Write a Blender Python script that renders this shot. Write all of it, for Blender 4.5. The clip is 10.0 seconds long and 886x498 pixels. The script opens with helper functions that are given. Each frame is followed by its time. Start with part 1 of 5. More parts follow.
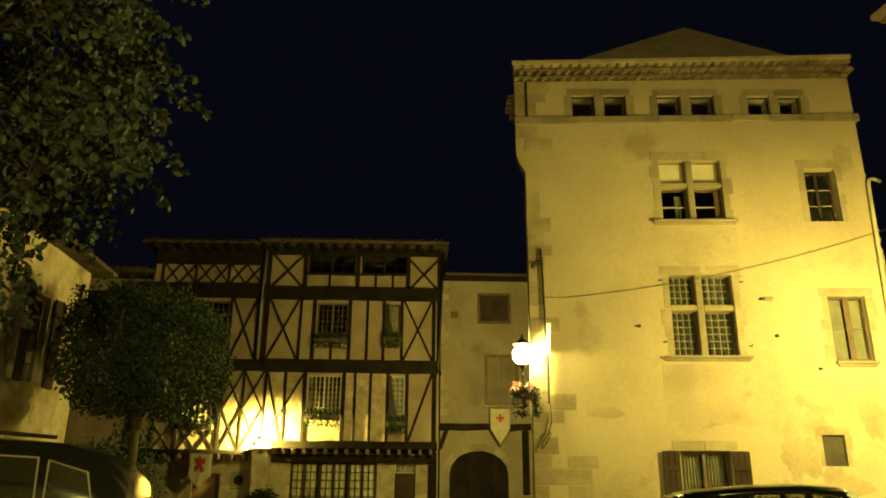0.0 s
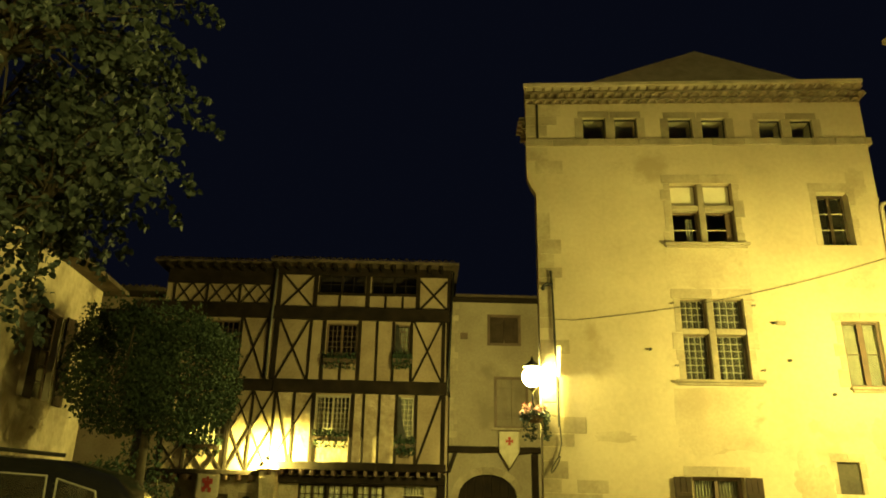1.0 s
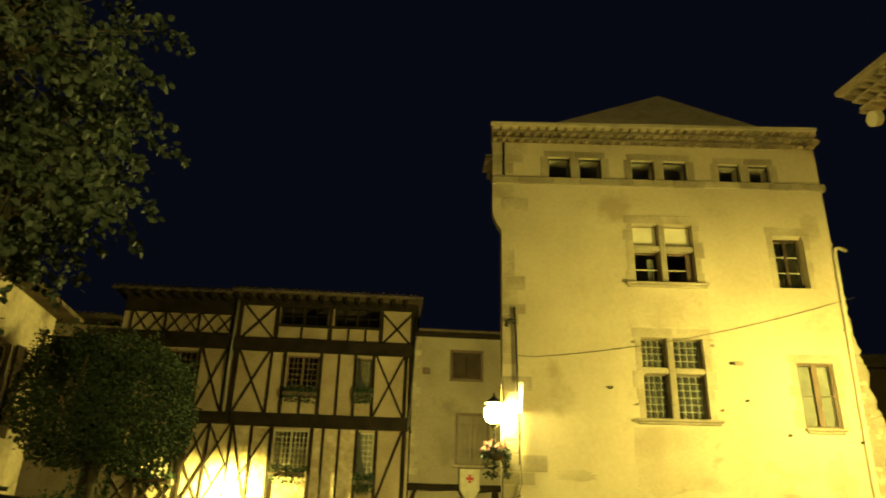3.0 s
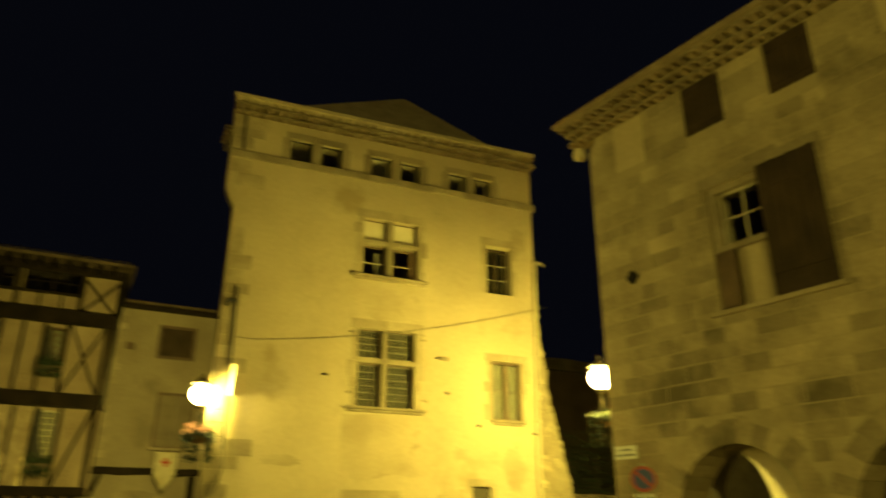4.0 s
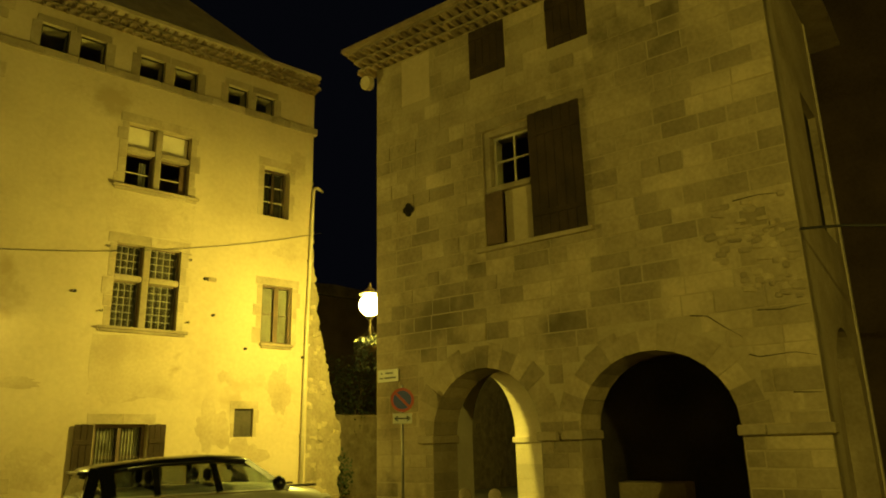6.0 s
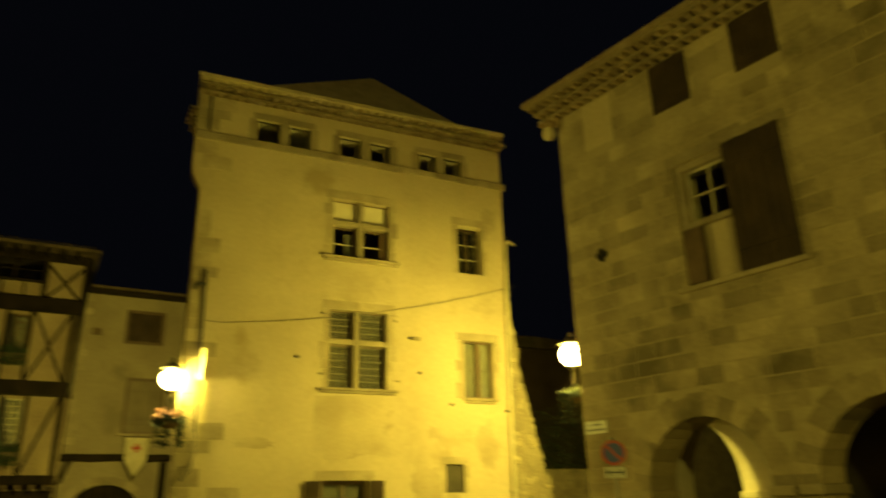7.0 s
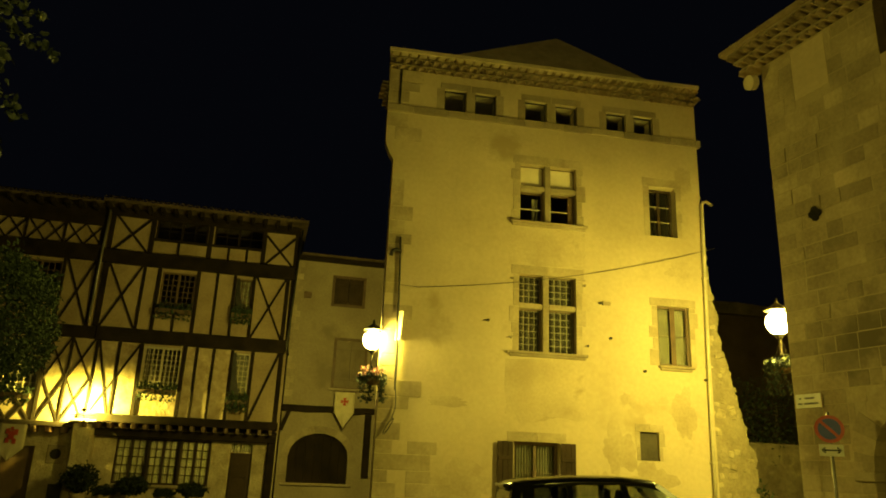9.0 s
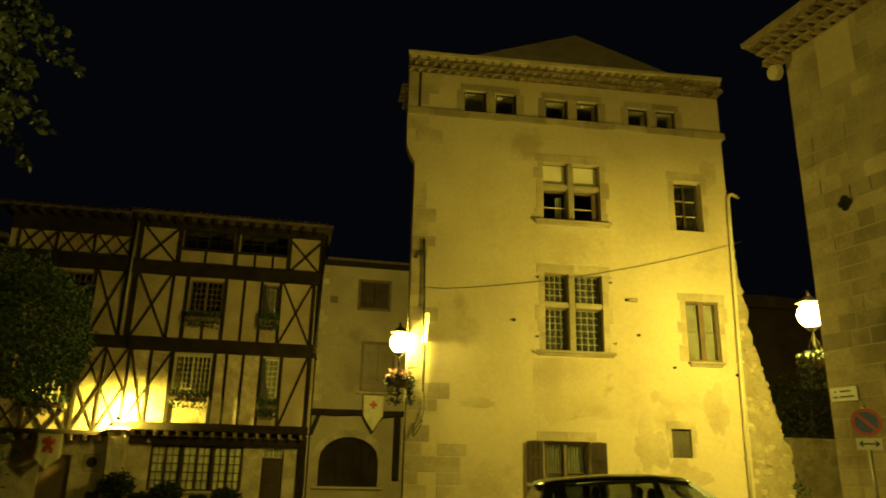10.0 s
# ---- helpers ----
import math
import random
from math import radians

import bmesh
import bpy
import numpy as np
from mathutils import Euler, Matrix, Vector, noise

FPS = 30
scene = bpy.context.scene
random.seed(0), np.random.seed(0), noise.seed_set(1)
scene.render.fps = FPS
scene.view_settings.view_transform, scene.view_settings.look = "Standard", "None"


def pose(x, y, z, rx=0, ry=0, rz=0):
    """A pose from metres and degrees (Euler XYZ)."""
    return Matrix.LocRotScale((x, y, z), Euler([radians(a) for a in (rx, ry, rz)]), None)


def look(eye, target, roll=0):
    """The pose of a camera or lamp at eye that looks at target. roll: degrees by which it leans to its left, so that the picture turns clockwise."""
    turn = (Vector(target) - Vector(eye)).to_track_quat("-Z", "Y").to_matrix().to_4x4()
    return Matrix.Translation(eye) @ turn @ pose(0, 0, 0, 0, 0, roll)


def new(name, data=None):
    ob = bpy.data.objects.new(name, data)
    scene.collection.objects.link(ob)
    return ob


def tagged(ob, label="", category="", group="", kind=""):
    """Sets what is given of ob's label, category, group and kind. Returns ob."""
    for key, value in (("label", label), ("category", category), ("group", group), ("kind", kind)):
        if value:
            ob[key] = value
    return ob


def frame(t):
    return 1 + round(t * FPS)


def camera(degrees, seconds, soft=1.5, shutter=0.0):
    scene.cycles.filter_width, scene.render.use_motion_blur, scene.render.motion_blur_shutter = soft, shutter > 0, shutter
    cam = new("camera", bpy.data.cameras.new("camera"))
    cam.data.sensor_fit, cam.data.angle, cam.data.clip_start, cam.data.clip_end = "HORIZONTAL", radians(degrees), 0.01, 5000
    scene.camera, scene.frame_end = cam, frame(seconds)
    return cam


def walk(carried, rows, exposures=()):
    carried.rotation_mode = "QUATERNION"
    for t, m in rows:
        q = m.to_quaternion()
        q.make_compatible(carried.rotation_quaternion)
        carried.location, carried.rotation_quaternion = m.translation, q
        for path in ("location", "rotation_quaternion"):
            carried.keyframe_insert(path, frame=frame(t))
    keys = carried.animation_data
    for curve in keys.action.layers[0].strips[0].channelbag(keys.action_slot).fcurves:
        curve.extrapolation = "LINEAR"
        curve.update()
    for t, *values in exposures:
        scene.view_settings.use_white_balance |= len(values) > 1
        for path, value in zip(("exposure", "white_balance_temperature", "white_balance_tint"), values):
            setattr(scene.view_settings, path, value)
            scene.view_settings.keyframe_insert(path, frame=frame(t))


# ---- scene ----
cam = camera(63.8, 10.0, soft=1.8, shutter=0.5)
EYE_HEIGHT = 1.7


def gaze(yaw, pitch, roll):
    return pose(0, 0, EYE_HEIGHT, 90 + pitch, 0, yaw) @ pose(0, 0, 0, 0, 0, roll)


walk(cam, [(t, gaze(yaw, pitch, roll)) for t, yaw, pitch, roll in (
    (0.0, 0.31, 17.64, 0.49), (0.5, 0.61, 19.04, 0.82), (1.0, 1.20, 19.32, 1.22), (1.5, 0.68, 21.00, 1.29),
    (2.0, 0.35, 21.85, 1.37), (2.2, 0.31, 22.03, 1.41), (3.3, -4.91, 22.16, 1.80), (3.5, -8.92, 21.95, 1.50),
    (4.0, -24.77, 21.34, 0.18), (4.5, -36.33, 18.28, -0.35), (5.0, -42.74, 15.25, -0.92), (5.2, -43.72, 14.41, -0.94),
    (6.3, -42.53, 16.02, -1.91), (6.5, -39.34, 17.14, -1.93), (7.0, -27.26, 19.72, -1.42), (7.5, -14.35, 21.20, 0.70),
    (8.0, -10.93, 17.09, 2.62), (8.5, -11.25, 16.78, 2.65), (9.0, -11.48, 16.75, 2.43), (9.5, -11.42, 16.76, 2.19),
    (10.0, -9.45, 16.79, 1.38))], exposures=((0.0, 0.05, 5600, 21), (0.5, 0.22, 5300, 20), (1.5, 0.42, 5250, 18), (2.2, 0.42, 5250, 18), (3.5, 0.16, 5500, 16), (4.5, -0.38, 6700, 7), (7.0, -0.45, 6600, 5), (8.0, -0.55, 6600, 3), (10.0, -0.5, 6500, 4)))

# ---- night sky and lamps ----
world = bpy.data.worlds.new("night")
scene.world = world
world.use_nodes = True
world.node_tree.nodes["Background"].inputs["Color"].default_value = (0.37, 0.42, 0.70, 1)
world.node_tree.nodes["Background"].inputs["Strength"].default_value = 0.0052

SODIUM = (1.0, 0.82, 0.092)


def lamp_light(name, place, watts, radius=0.12, colour=SODIUM):
    data = bpy.data.lights.new(name, "POINT")
    data.energy, data.color, data.shadow_soft_size = watts, colour, radius
    ob = new(name, data)
    ob.location = place
    return ob


LAMP_TOWER = (1.92, 17.83, 4.6)
LAMP_CORNER = (9.78, 12.84, 4.78)
# Assumed lamp behind the eye, added to light the fronts that face it.
LAMP_ASSUMED = (2.2, -4.2, 5.4)
SIGN_AT = (9.29, 11.13)
lamp_light("lantern_light", LAMP_TOWER, 1450)
lamp_light("lantern_light", LAMP_CORNER, 2350)
lamp_light("lantern_light", LAMP_ASSUMED, 1950)
flood_data = bpy.data.lights.new("floodlight_light", "SPOT")
flood_data.energy, flood_data.color, flood_data.shadow_soft_size = 4500, SODIUM, 0.05
flood_data.spot_size, flood_data.spot_blend = radians(174), 0.15
new("floodlight_light", flood_data).matrix_world = look((-6.465, 25.60, 2.90), (-6.47, 26.3, 3.05))


# ---- materials ----
def nodes_of(name):
    m = bpy.data.materials.new(name)
    m.use_nodes = True
    t = m.node_tree
    return m, t, t.nodes["Principled BSDF"]


def surface(name, dark, light, rough=0.85, big=0.6, fine=14.0, bump=0.25, metal=0.0, piece=0.0, stain=None, stain_scale=0.35, stain_cut=0.58, depth=0.02):
    """A worn surface: broad blotches, fine grain, relief, and a shift of tone from piece to piece."""
    m, t, b = nodes_of(name)
    n, l = t.nodes, t.links
    co = n.new("ShaderNodeNewGeometry")
    broad = n.new("ShaderNodeTexNoise")
    broad.inputs["Scale"].default_value, broad.inputs["Detail"].default_value = big, 6
    grain = n.new("ShaderNodeTexNoise")
    grain.inputs["Scale"].default_value, grain.inputs["Detail"].default_value = fine, 8
    for x in (broad, grain):
        l.new(co.outputs["Position"], x.inputs["Vector"])
    add = n.new("ShaderNodeMath")
    add.operation = "MULTIPLY_ADD"
    l.new(grain.outputs["Fac"], add.inputs[0])
    add.inputs[1].default_value = 0.45
    l.new(broad.outputs["Fac"], add.inputs[2])
    ramp = n.new("ShaderNodeMapRange")
    ramp.inputs["From Min"].default_value, ramp.inputs["From Max"].default_value = 0.5, 0.95
    l.new(add.outputs[0], ramp.inputs["Value"])
    mix = n.new("ShaderNodeMix")
    mix.data_type = "RGBA"
    mix.inputs["A"].default_value, mix.inputs["B"].default_value = (*dark, 1), (*light, 1)
    l.new(ramp.outputs[0], mix.inputs["Factor"])
    out = mix.outputs["Result"]
    if stain:
        spots = n.new("ShaderNodeTexNoise")
        spots.inputs["Scale"].default_value, spots.inputs["Detail"].default_value, spots.inputs["Roughness"].default_value = stain_scale, 9, 0.62
        l.new(co.outputs["Position"], spots.inputs["Vector"])
        cut = n.new("ShaderNodeMapRange")
        cut.inputs["From Min"].default_value, cut.inputs["From Max"].default_value = stain_cut, stain_cut + 0.09
        l.new(spots.outputs["Fac"], cut.inputs["Value"])
        over = n.new("ShaderNodeMix")
        over.data_type = "RGBA"
        l.new(cut.outputs[0], over.inputs["Factor"])
        l.new(out, over.inputs["A"])
        over.inputs["B"].default_value = (*stain, 1)
        out = over.outputs["Result"]
    if piece:
        info = n.new("ShaderNodeObjectInfo")
        span = n.new("ShaderNodeMapRange")
        span.inputs["To Min"].default_value, span.inputs["To Max"].default_value = 1 - piece, 1 + piece
        l.new(info.outputs["Random"], span.inputs["Value"])
        hsv = n.new("ShaderNodeHueSaturation")
        l.new(span.outputs[0], hsv.inputs["Value"])
        l.new(out, hsv.inputs["Color"])
        out = hsv.outputs["Color"]
    l.new(out, b.inputs["Base Color"])
    b.inputs["Roughness"].default_value, b.inputs["Metallic"].default_value = rough, metal
    b.inputs["Specular IOR Level"].default_value = 0.2 if rough > 0.7 else 0.5
    if bump:
        bu = n.new("ShaderNodeBump")
        bu.inputs["Strength"].default_value, bu.inputs["Distance"].default_value = bump, depth
        l.new(add.outputs[0], bu.inputs["Height"])
        l.new(bu.outputs["Normal"], b.inputs["Normal"])
    return m


def glowing(name, colour, strength):
    m, t, b = nodes_of(name)
    b.inputs["Base Color"].default_value = (*colour, 1)
    b.inputs["Emission Color"].default_value = (*colour, 1)
    b.inputs["Emission Strength"].default_value = strength
    return m


PLASTER = surface("old_plaster", (0.44, 0.355, 0.232), (0.57, 0.472, 0.318), big=0.45, fine=9, stain=(0.40, 0.315, 0.19), stain_scale=0.5, stain_cut=0.60, bump=0.07)
# Tile colour raised to stand for a glow that no lamp casts here.
BRIGHTTILE = surface("brightened_roof_tile", (0.42, 0.34, 0.23), (0.62, 0.52, 0.37), big=2.0, fine=6, bump=0.6)
DRESSED = surface("dressed_stone", (0.24, 0.19, 0.125), (0.40, 0.33, 0.225), big=1.6, piece=0.16, bump=0.4)
QUOIN = surface("quoin_stone", (0.29, 0.232, 0.15), (0.475, 0.39, 0.263), big=1.6, piece=0.12, bump=0.3)
ASHLAR = surface("weathered_ashlar", (0.24, 0.19, 0.12), (0.45, 0.365, 0.24), big=0.9, piece=0.24, bump=0.6, stain=(0.18, 0.145, 0.09))
MORTAR = surface("lime_mortar", (0.26, 0.21, 0.14), (0.38, 0.32, 0.22), big=1.0, bump=0.6)
DAUB = surface("daub_infill", (0.26, 0.19, 0.115), (0.42, 0.325, 0.21), big=0.9, bump=0.4)
TIMBER = surface("dark_oak", (0.008, 0.005, 0.003), (0.028, 0.018, 0.011), rough=0.9, big=2.0, fine=30, bump=0.5)
# Darkened copy of the clay tile, painting roofs as if beyond the lamplight.
DIMTILE = surface("dimmed_tile", (0.05, 0.036, 0.024), (0.13, 0.095, 0.06), big=2.0, piece=0.25, bump=0.4)
NARROWPLASTER = surface("grey_plaster", (0.25, 0.20, 0.135), (0.36, 0.30, 0.205), big=0.7, bump=0.3, stain=(0.22, 0.175, 0.115))
TILE = surface("clay_tile", (0.24, 0.18, 0.115), (0.42, 0.33, 0.22), big=2.0, piece=0.2, bump=0.3)
GROUND = surface("worn_paving", (0.06, 0.055, 0.045), (0.13, 0.115, 0.09), big=0.5, fine=20, bump=0.5)
# Near-black colour that stands in for shade inside rooms and hollows.
INSIDESHADE = surface("inside_shade", (0.012, 0.01, 0.008), (0.03, 0.025, 0.02), bump=0)
PAINTWOOD = surface("brown_shutter_paint", (0.03, 0.02, 0.013), (0.065, 0.042, 0.027), rough=0.8, big=2.0, fine=25)
GLASS_LAMP = glowing("lamp_glass", (1.0, 0.8, 0.25), 60.0)


CREAM = surface("cream_blind", (0.62, 0.55, 0.42), (0.74, 0.67, 0.52), big=2, bump=0.05)
CURTAIN = surface("lace_curtain", (0.16, 0.14, 0.11), (0.30, 0.27, 0.22), big=5, fine=40, bump=0.3)
DULLLACE = surface("dull_lace", (0.09, 0.08, 0.06), (0.19, 0.17, 0.135), big=5, fine=40, bump=0.3)
POINTING = surface("pale_pointing", (0.33, 0.265, 0.17), (0.46, 0.38, 0.25), big=1.0, fine=20, bump=0.5)
PALEWOOD = surface("pale_window_paint", (0.40, 0.34, 0.24), (0.55, 0.48, 0.36), rough=0.55, big=3)
BROWNWOOD = surface("brown_window_wood", (0.075, 0.045, 0.025), (0.15, 0.09, 0.05), rough=0.6, big=3, fine=30)
TANWOOD = surface("faded_tan_paint", (0.14, 0.105, 0.065), (0.22, 0.17, 0.11), rough=0.7, big=2.0, fine=25)
NET = surface("dull_net", (0.035, 0.03, 0.023), (0.075, 0.063, 0.048), big=4, fine=40, bump=0.3)
SHOPNET = surface("shop_curtain", (0.42, 0.37, 0.28), (0.6, 0.54, 0.42), big=4, fine=40, bump=0.3)
# Stone raised in tone so that its colour carries part of the lamplight.
BRIGHTSTONE = surface("brightened_stone", (0.52, 0.45, 0.33), (0.66, 0.58, 0.44), big=1.5, piece=0.1, bump=0.4)
LEAD = surface("window_lead", (0.22, 0.195, 0.15), (0.36, 0.32, 0.25), rough=0.5, big=4, bump=0.1)
IRON = surface("wrought_iron", (0.012, 0.011, 0.01), (0.035, 0.03, 0.026), rough=0.5, big=5, metal=0.4, bump=0.2)
ZINC = surface("painted_zinc", (0.42, 0.36, 0.24), (0.58, 0.50, 0.35), rough=0.5, big=2, bump=0.1)
CABLE = surface("black_cable", (0.015, 0.013, 0.01), (0.03, 0.027, 0.02), rough=0.6, bump=0)
BRACE = surface("plaster_patch", (0.35, 0.277, 0.175), (0.51, 0.42, 0.28), big=1.2, bump=0.5, stain=(0.30, 0.235, 0.14), stain_scale=0.9)
APRON = surface("older_plaster", (0.395, 0.315, 0.203), (0.54, 0.445, 0.297), big=0.9, bump=0.3, stain=(0.36, 0.285, 0.178), stain_scale=0.9)
RUBBLE = surface("rubble_stone", (0.26, 0.21, 0.13), (0.46, 0.38, 0.25), big=2.5, piece=0.25, bump=0.9, depth=0.05)
# Darkened copy of the rubble: the alley's lack of light is in its colour.
DIMRUBBLE = surface("dimmed_rubble", (0.09, 0.07, 0.045), (0.17, 0.135, 0.085), big=3.5, fine=9, bump=1.0, depth=0.06)
ROUGHCAST = surface("roughcast", (0.30, 0.22, 0.13), (0.54, 0.43, 0.29), big=3.0, fine=9, bump=1.0, depth=0.06)
# Render darkened to paint in the deep shade at the back of the arcade.
DIMRENDER = surface("dimmed_render", (0.02, 0.016, 0.013), (0.05, 0.041, 0.033), big=0.8, bump=0.4)
# Brown render, its tone lowered to carry the dark these houses stand in.
DIMBROWN = surface("dimmed_brown_render", (0.05, 0.033, 0.022), (0.10, 0.066, 0.045), big=0.8, bump=0.4)
BARK = surface("bark", (0.04, 0.03, 0.02), (0.10, 0.08, 0.055), big=4, fine=22, bump=0.9)
LEAF = surface("linden_leaf", (0.018, 0.027, 0.024), (0.052, 0.068, 0.058), rough=0.65, big=2.5, fine=12, bump=0.1)
# Leaf colour lowered to stand for the shade that plants here lie in.
DIMLEAF = surface("dimmed_leaf", (0.008, 0.012, 0.006), (0.024, 0.032, 0.015), rough=0.8, big=3, fine=16, bump=0.1)
BOXLEAF = surface("clipped_leaf", (0.022, 0.036, 0.022), (0.06, 0.082, 0.046), rough=0.8, big=3, fine=16, bump=0.1)
PETAL = surface("pink_petals", (0.50, 0.26, 0.30), (0.75, 0.52, 0.52), big=9, bump=0.1)
WHITEPAINT = surface("white_car_paint", (0.40, 0.385, 0.35), (0.46, 0.445, 0.40), rough=0.3, big=0.7, bump=0)
BLACKPAINT = surface("black_car_paint", (0.006, 0.006, 0.007), (0.011, 0.011, 0.012), rough=0.2, big=0.7, bump=0)
VANPAINT = surface("dark_van_paint", (0.013, 0.012, 0.013), (0.021, 0.02, 0.021), rough=0.16, big=0.7, bump=0)
RUBBER = surface("tyre_rubber", (0.012, 0.012, 0.012), (0.025, 0.025, 0.025), rough=0.8, big=6, bump=0.2)
CHROME = surface("chrome", (0.6, 0.6, 0.58), (0.75, 0.75, 0.72), rough=0.15, big=3, metal=1.0, bump=0)
SEATS = surface("seat_cloth", (0.02, 0.02, 0.02), (0.04, 0.038, 0.035), big=5, bump=0.2)
REDLENS = surface("red_lens", (0.25, 0.015, 0.01), (0.35, 0.03, 0.02), rough=0.15, big=5, bump=0)
CLEARLENS = surface("clear_lens", (0.55, 0.53, 0.48), (0.7, 0.68, 0.62), rough=0.1, big=5, bump=0)
SIGNRED = surface("sign_red", (0.42, 0.03, 0.025), (0.52, 0.05, 0.04), rough=0.45, big=5, bump=0)
SIGNBLUE = surface("sign_blue", (0.02, 0.04, 0.34), (0.03, 0.055, 0.42), rough=0.45, big=5, bump=0)
SIGNWHITE = surface("sign_white", (0.55, 0.53, 0.48), (0.68, 0.65, 0.58), rough=0.5, big=5, bump=0)
GALVA = surface("galvanised_steel", (0.22, 0.21, 0.19), (0.34, 0.32, 0.29), rough=0.45, metal=0.6, big=4, bump=0.1)
INK = surface("dark_lettering", (0.03, 0.03, 0.035), (0.05, 0.05, 0.055), big=4, bump=0)
CLOTH = surface("pale_banner_cloth", (0.48, 0.41, 0.27), (0.62, 0.54, 0.38), big=4, fine=60, bump=0.3)
REDCLOTH = surface("red_cloth", (0.36, 0.045, 0.03), (0.46, 0.08, 0.05), big=4, fine=60, bump=0.2)


def clear_glass(name, tint, rough=0.03):
    m, t, b = nodes_of(name)
    b.inputs["Base Color"].default_value = (*tint, 1)
    b.inputs["Roughness"].default_value = rough
    b.inputs["IOR"].default_value = 1.45
    b.inputs["Transmission Weight"].default_value = 1.0
    wave = t.nodes.new("ShaderNodeTexNoise")
    wave.inputs["Scale"].default_value = 3.0
    bu = t.nodes.new("ShaderNodeBump")
    bu.inputs["Strength"].default_value, bu.inputs["Distance"].default_value = 0.15, 0.01
    t.links.new(wave.outputs["Fac"], bu.inputs["Height"])
    t.links.new(bu.outputs["Normal"], b.inputs["Normal"])
    return m


PANE = clear_glass("old_window_glass", (0.80, 0.84, 0.80))
CARGLASS = clear_glass("tinted_car_glass", (0.42, 0.45, 0.42), 0.01)


# ---- building blocks ----
def mesh_of(name, bm, material, smooth=False):
    me = bpy.data.meshes.new(name)
    bmesh.ops.recalc_face_normals(bm, faces=bm.faces)
    bm.to_mesh(me)
    bm.free()
    if smooth:
        for p in me.polygons:
            p.use_smooth = True
    me.materials.append(material)
    return me


def part(name, bm, material, parent=None, label="", smooth=False):
    ob = new(name, mesh_of(name, bm, material, smooth))
    ob.parent = parent
    if label:
        tagged(ob, label)
    return ob


def thing(name, m, label, category, group="", kind=""):
    ob = new(name)
    ob.matrix_world = m
    ob.empty_display_size = 0.3
    return tagged(ob, label, category, group, kind)


def box(bm, x0, x1, y0, y1, z0, z1, bevel=0.0):
    made = bmesh.ops.create_cube(bm, size=1.0, matrix=Matrix.Translation(((x0 + x1) / 2, (y0 + y1) / 2, (z0 + z1) / 2)) @ Matrix.Diagonal((abs(x1 - x0), abs(y1 - y0), abs(z1 - z0), 1)))
    if bevel:
        edges = list({e for v in made["verts"] for e in v.link_edges})
        bmesh.ops.bevel(bm, geom=edges, offset=bevel, segments=1, affect="EDGES")


def boxed(*a, bevel=0.0):
    bm = bmesh.new()
    box(bm, *a, bevel=bevel)
    return bm


def bar(bm, a, b, width, depth=None, up=(0, 1, 0)):
    """A squared bar from a to b."""
    a, b = Vector(a), Vector(b)
    d = (b - a)
    z = d.normalized()
    x = Vector(up).cross(z)
    x = x.normalized() if x.length > 1e-4 else Vector((1, 0, 0))
    y = z.cross(x)
    m = Matrix.Translation((a + b) / 2) @ Matrix((x, y, z)).transposed().to_4x4() @ Matrix.Diagonal((width, depth or width, d.length, 1))
    bmesh.ops.create_cube(bm, size=1.0, matrix=m)


def barred(*a, **k):
    bm = bmesh.new()
    bar(bm, *a, **k)
    return bm


def tube(bm, pts, r, sides=8, r_end=None):
    """A round bar along points."""
    pts = [Vector(p) for p in pts]
    rings = []
    for i, p in enumerate(pts):
        d = (pts[min(i + 1, len(pts) - 1)] - pts[max(i - 1, 0)]).normalized()
        x = d.orthogonal().normalized() if i == 0 else (rings_x - d * rings_x.dot(d)).normalized()
        rings_x = x
        y = d.cross(x)
        rr = r if r_end is None else r + (r_end - r) * i / max(1, len(pts) - 1)
        rings.append([bm.verts.new(p + rr * (math.cos(k * math.tau / sides) * x + math.sin(k * math.tau / sides) * y)) for k in range(sides)])
    for a, b in zip(rings, rings[1:]):
        for k in range(sides):
            bm.faces.new((a[k], a[(k + 1) % sides], b[(k + 1) % sides], b[k]))
    bm.faces.new(rings[0][::-1])
    bm.faces.new(rings[-1])


def tubed(*a, **k):
    bm = bmesh.new()
    tube(bm, *a, **k)
    return bm


def extruded(outline, y0, y1):
    """A slab with an outline in x and z, from depth y0 to y1."""
    bm = bmesh.new()
    a = [bm.verts.new((x, y0, z)) for x, z in outline]
    b = [bm.verts.new((x, y1, z)) for x, z in outline]
    bm.faces.new(a)
    bm.faces.new(b[::-1])
    for i in range(len(a)):
        j = (i + 1) % len(a)
        bm.faces.new((a[i], b[i], b[j], a[j]))
    return bm


def pierced_wall(x0, x1, z0, z1, thick, openings):
    """A wall with its front at depth 0 and rectangular openings (x0, x1, z0, z1) cut right through."""
    bm = bmesh.new()
    xs = sorted({x0, x1, *(v for o in openings for v in o[:2] if x0 < v < x1)})
    zs = sorted({z0, z1, *(v for o in openings for v in o[2:4] if z0 < v < z1)})
    verts = {}

    def v(x, y, z):
        key = (round(x, 4), y, round(z, 4))
        if key not in verts:
            verts[key] = bm.verts.new((x, y, z))
        return verts[key]

    def solid(i, j):
        if not (0 <= i < len(xs) - 1 and 0 <= j < len(zs) - 1):
            return False
        cx, cz = (xs[i] + xs[i + 1]) / 2, (zs[j] + zs[j + 1]) / 2
        return not any(o[0] < cx < o[1] and o[2] < cz < o[3] for o in openings)

    for i in range(len(xs) - 1):
        for j in range(len(zs) - 1):
            if not solid(i, j):
                continue
            a, b, c, d = xs[i], xs[i + 1], zs[j], zs[j + 1]
            bm.faces.new((v(a, 0, c), v(b, 0, c), v(b, 0, d), v(a, 0, d)))
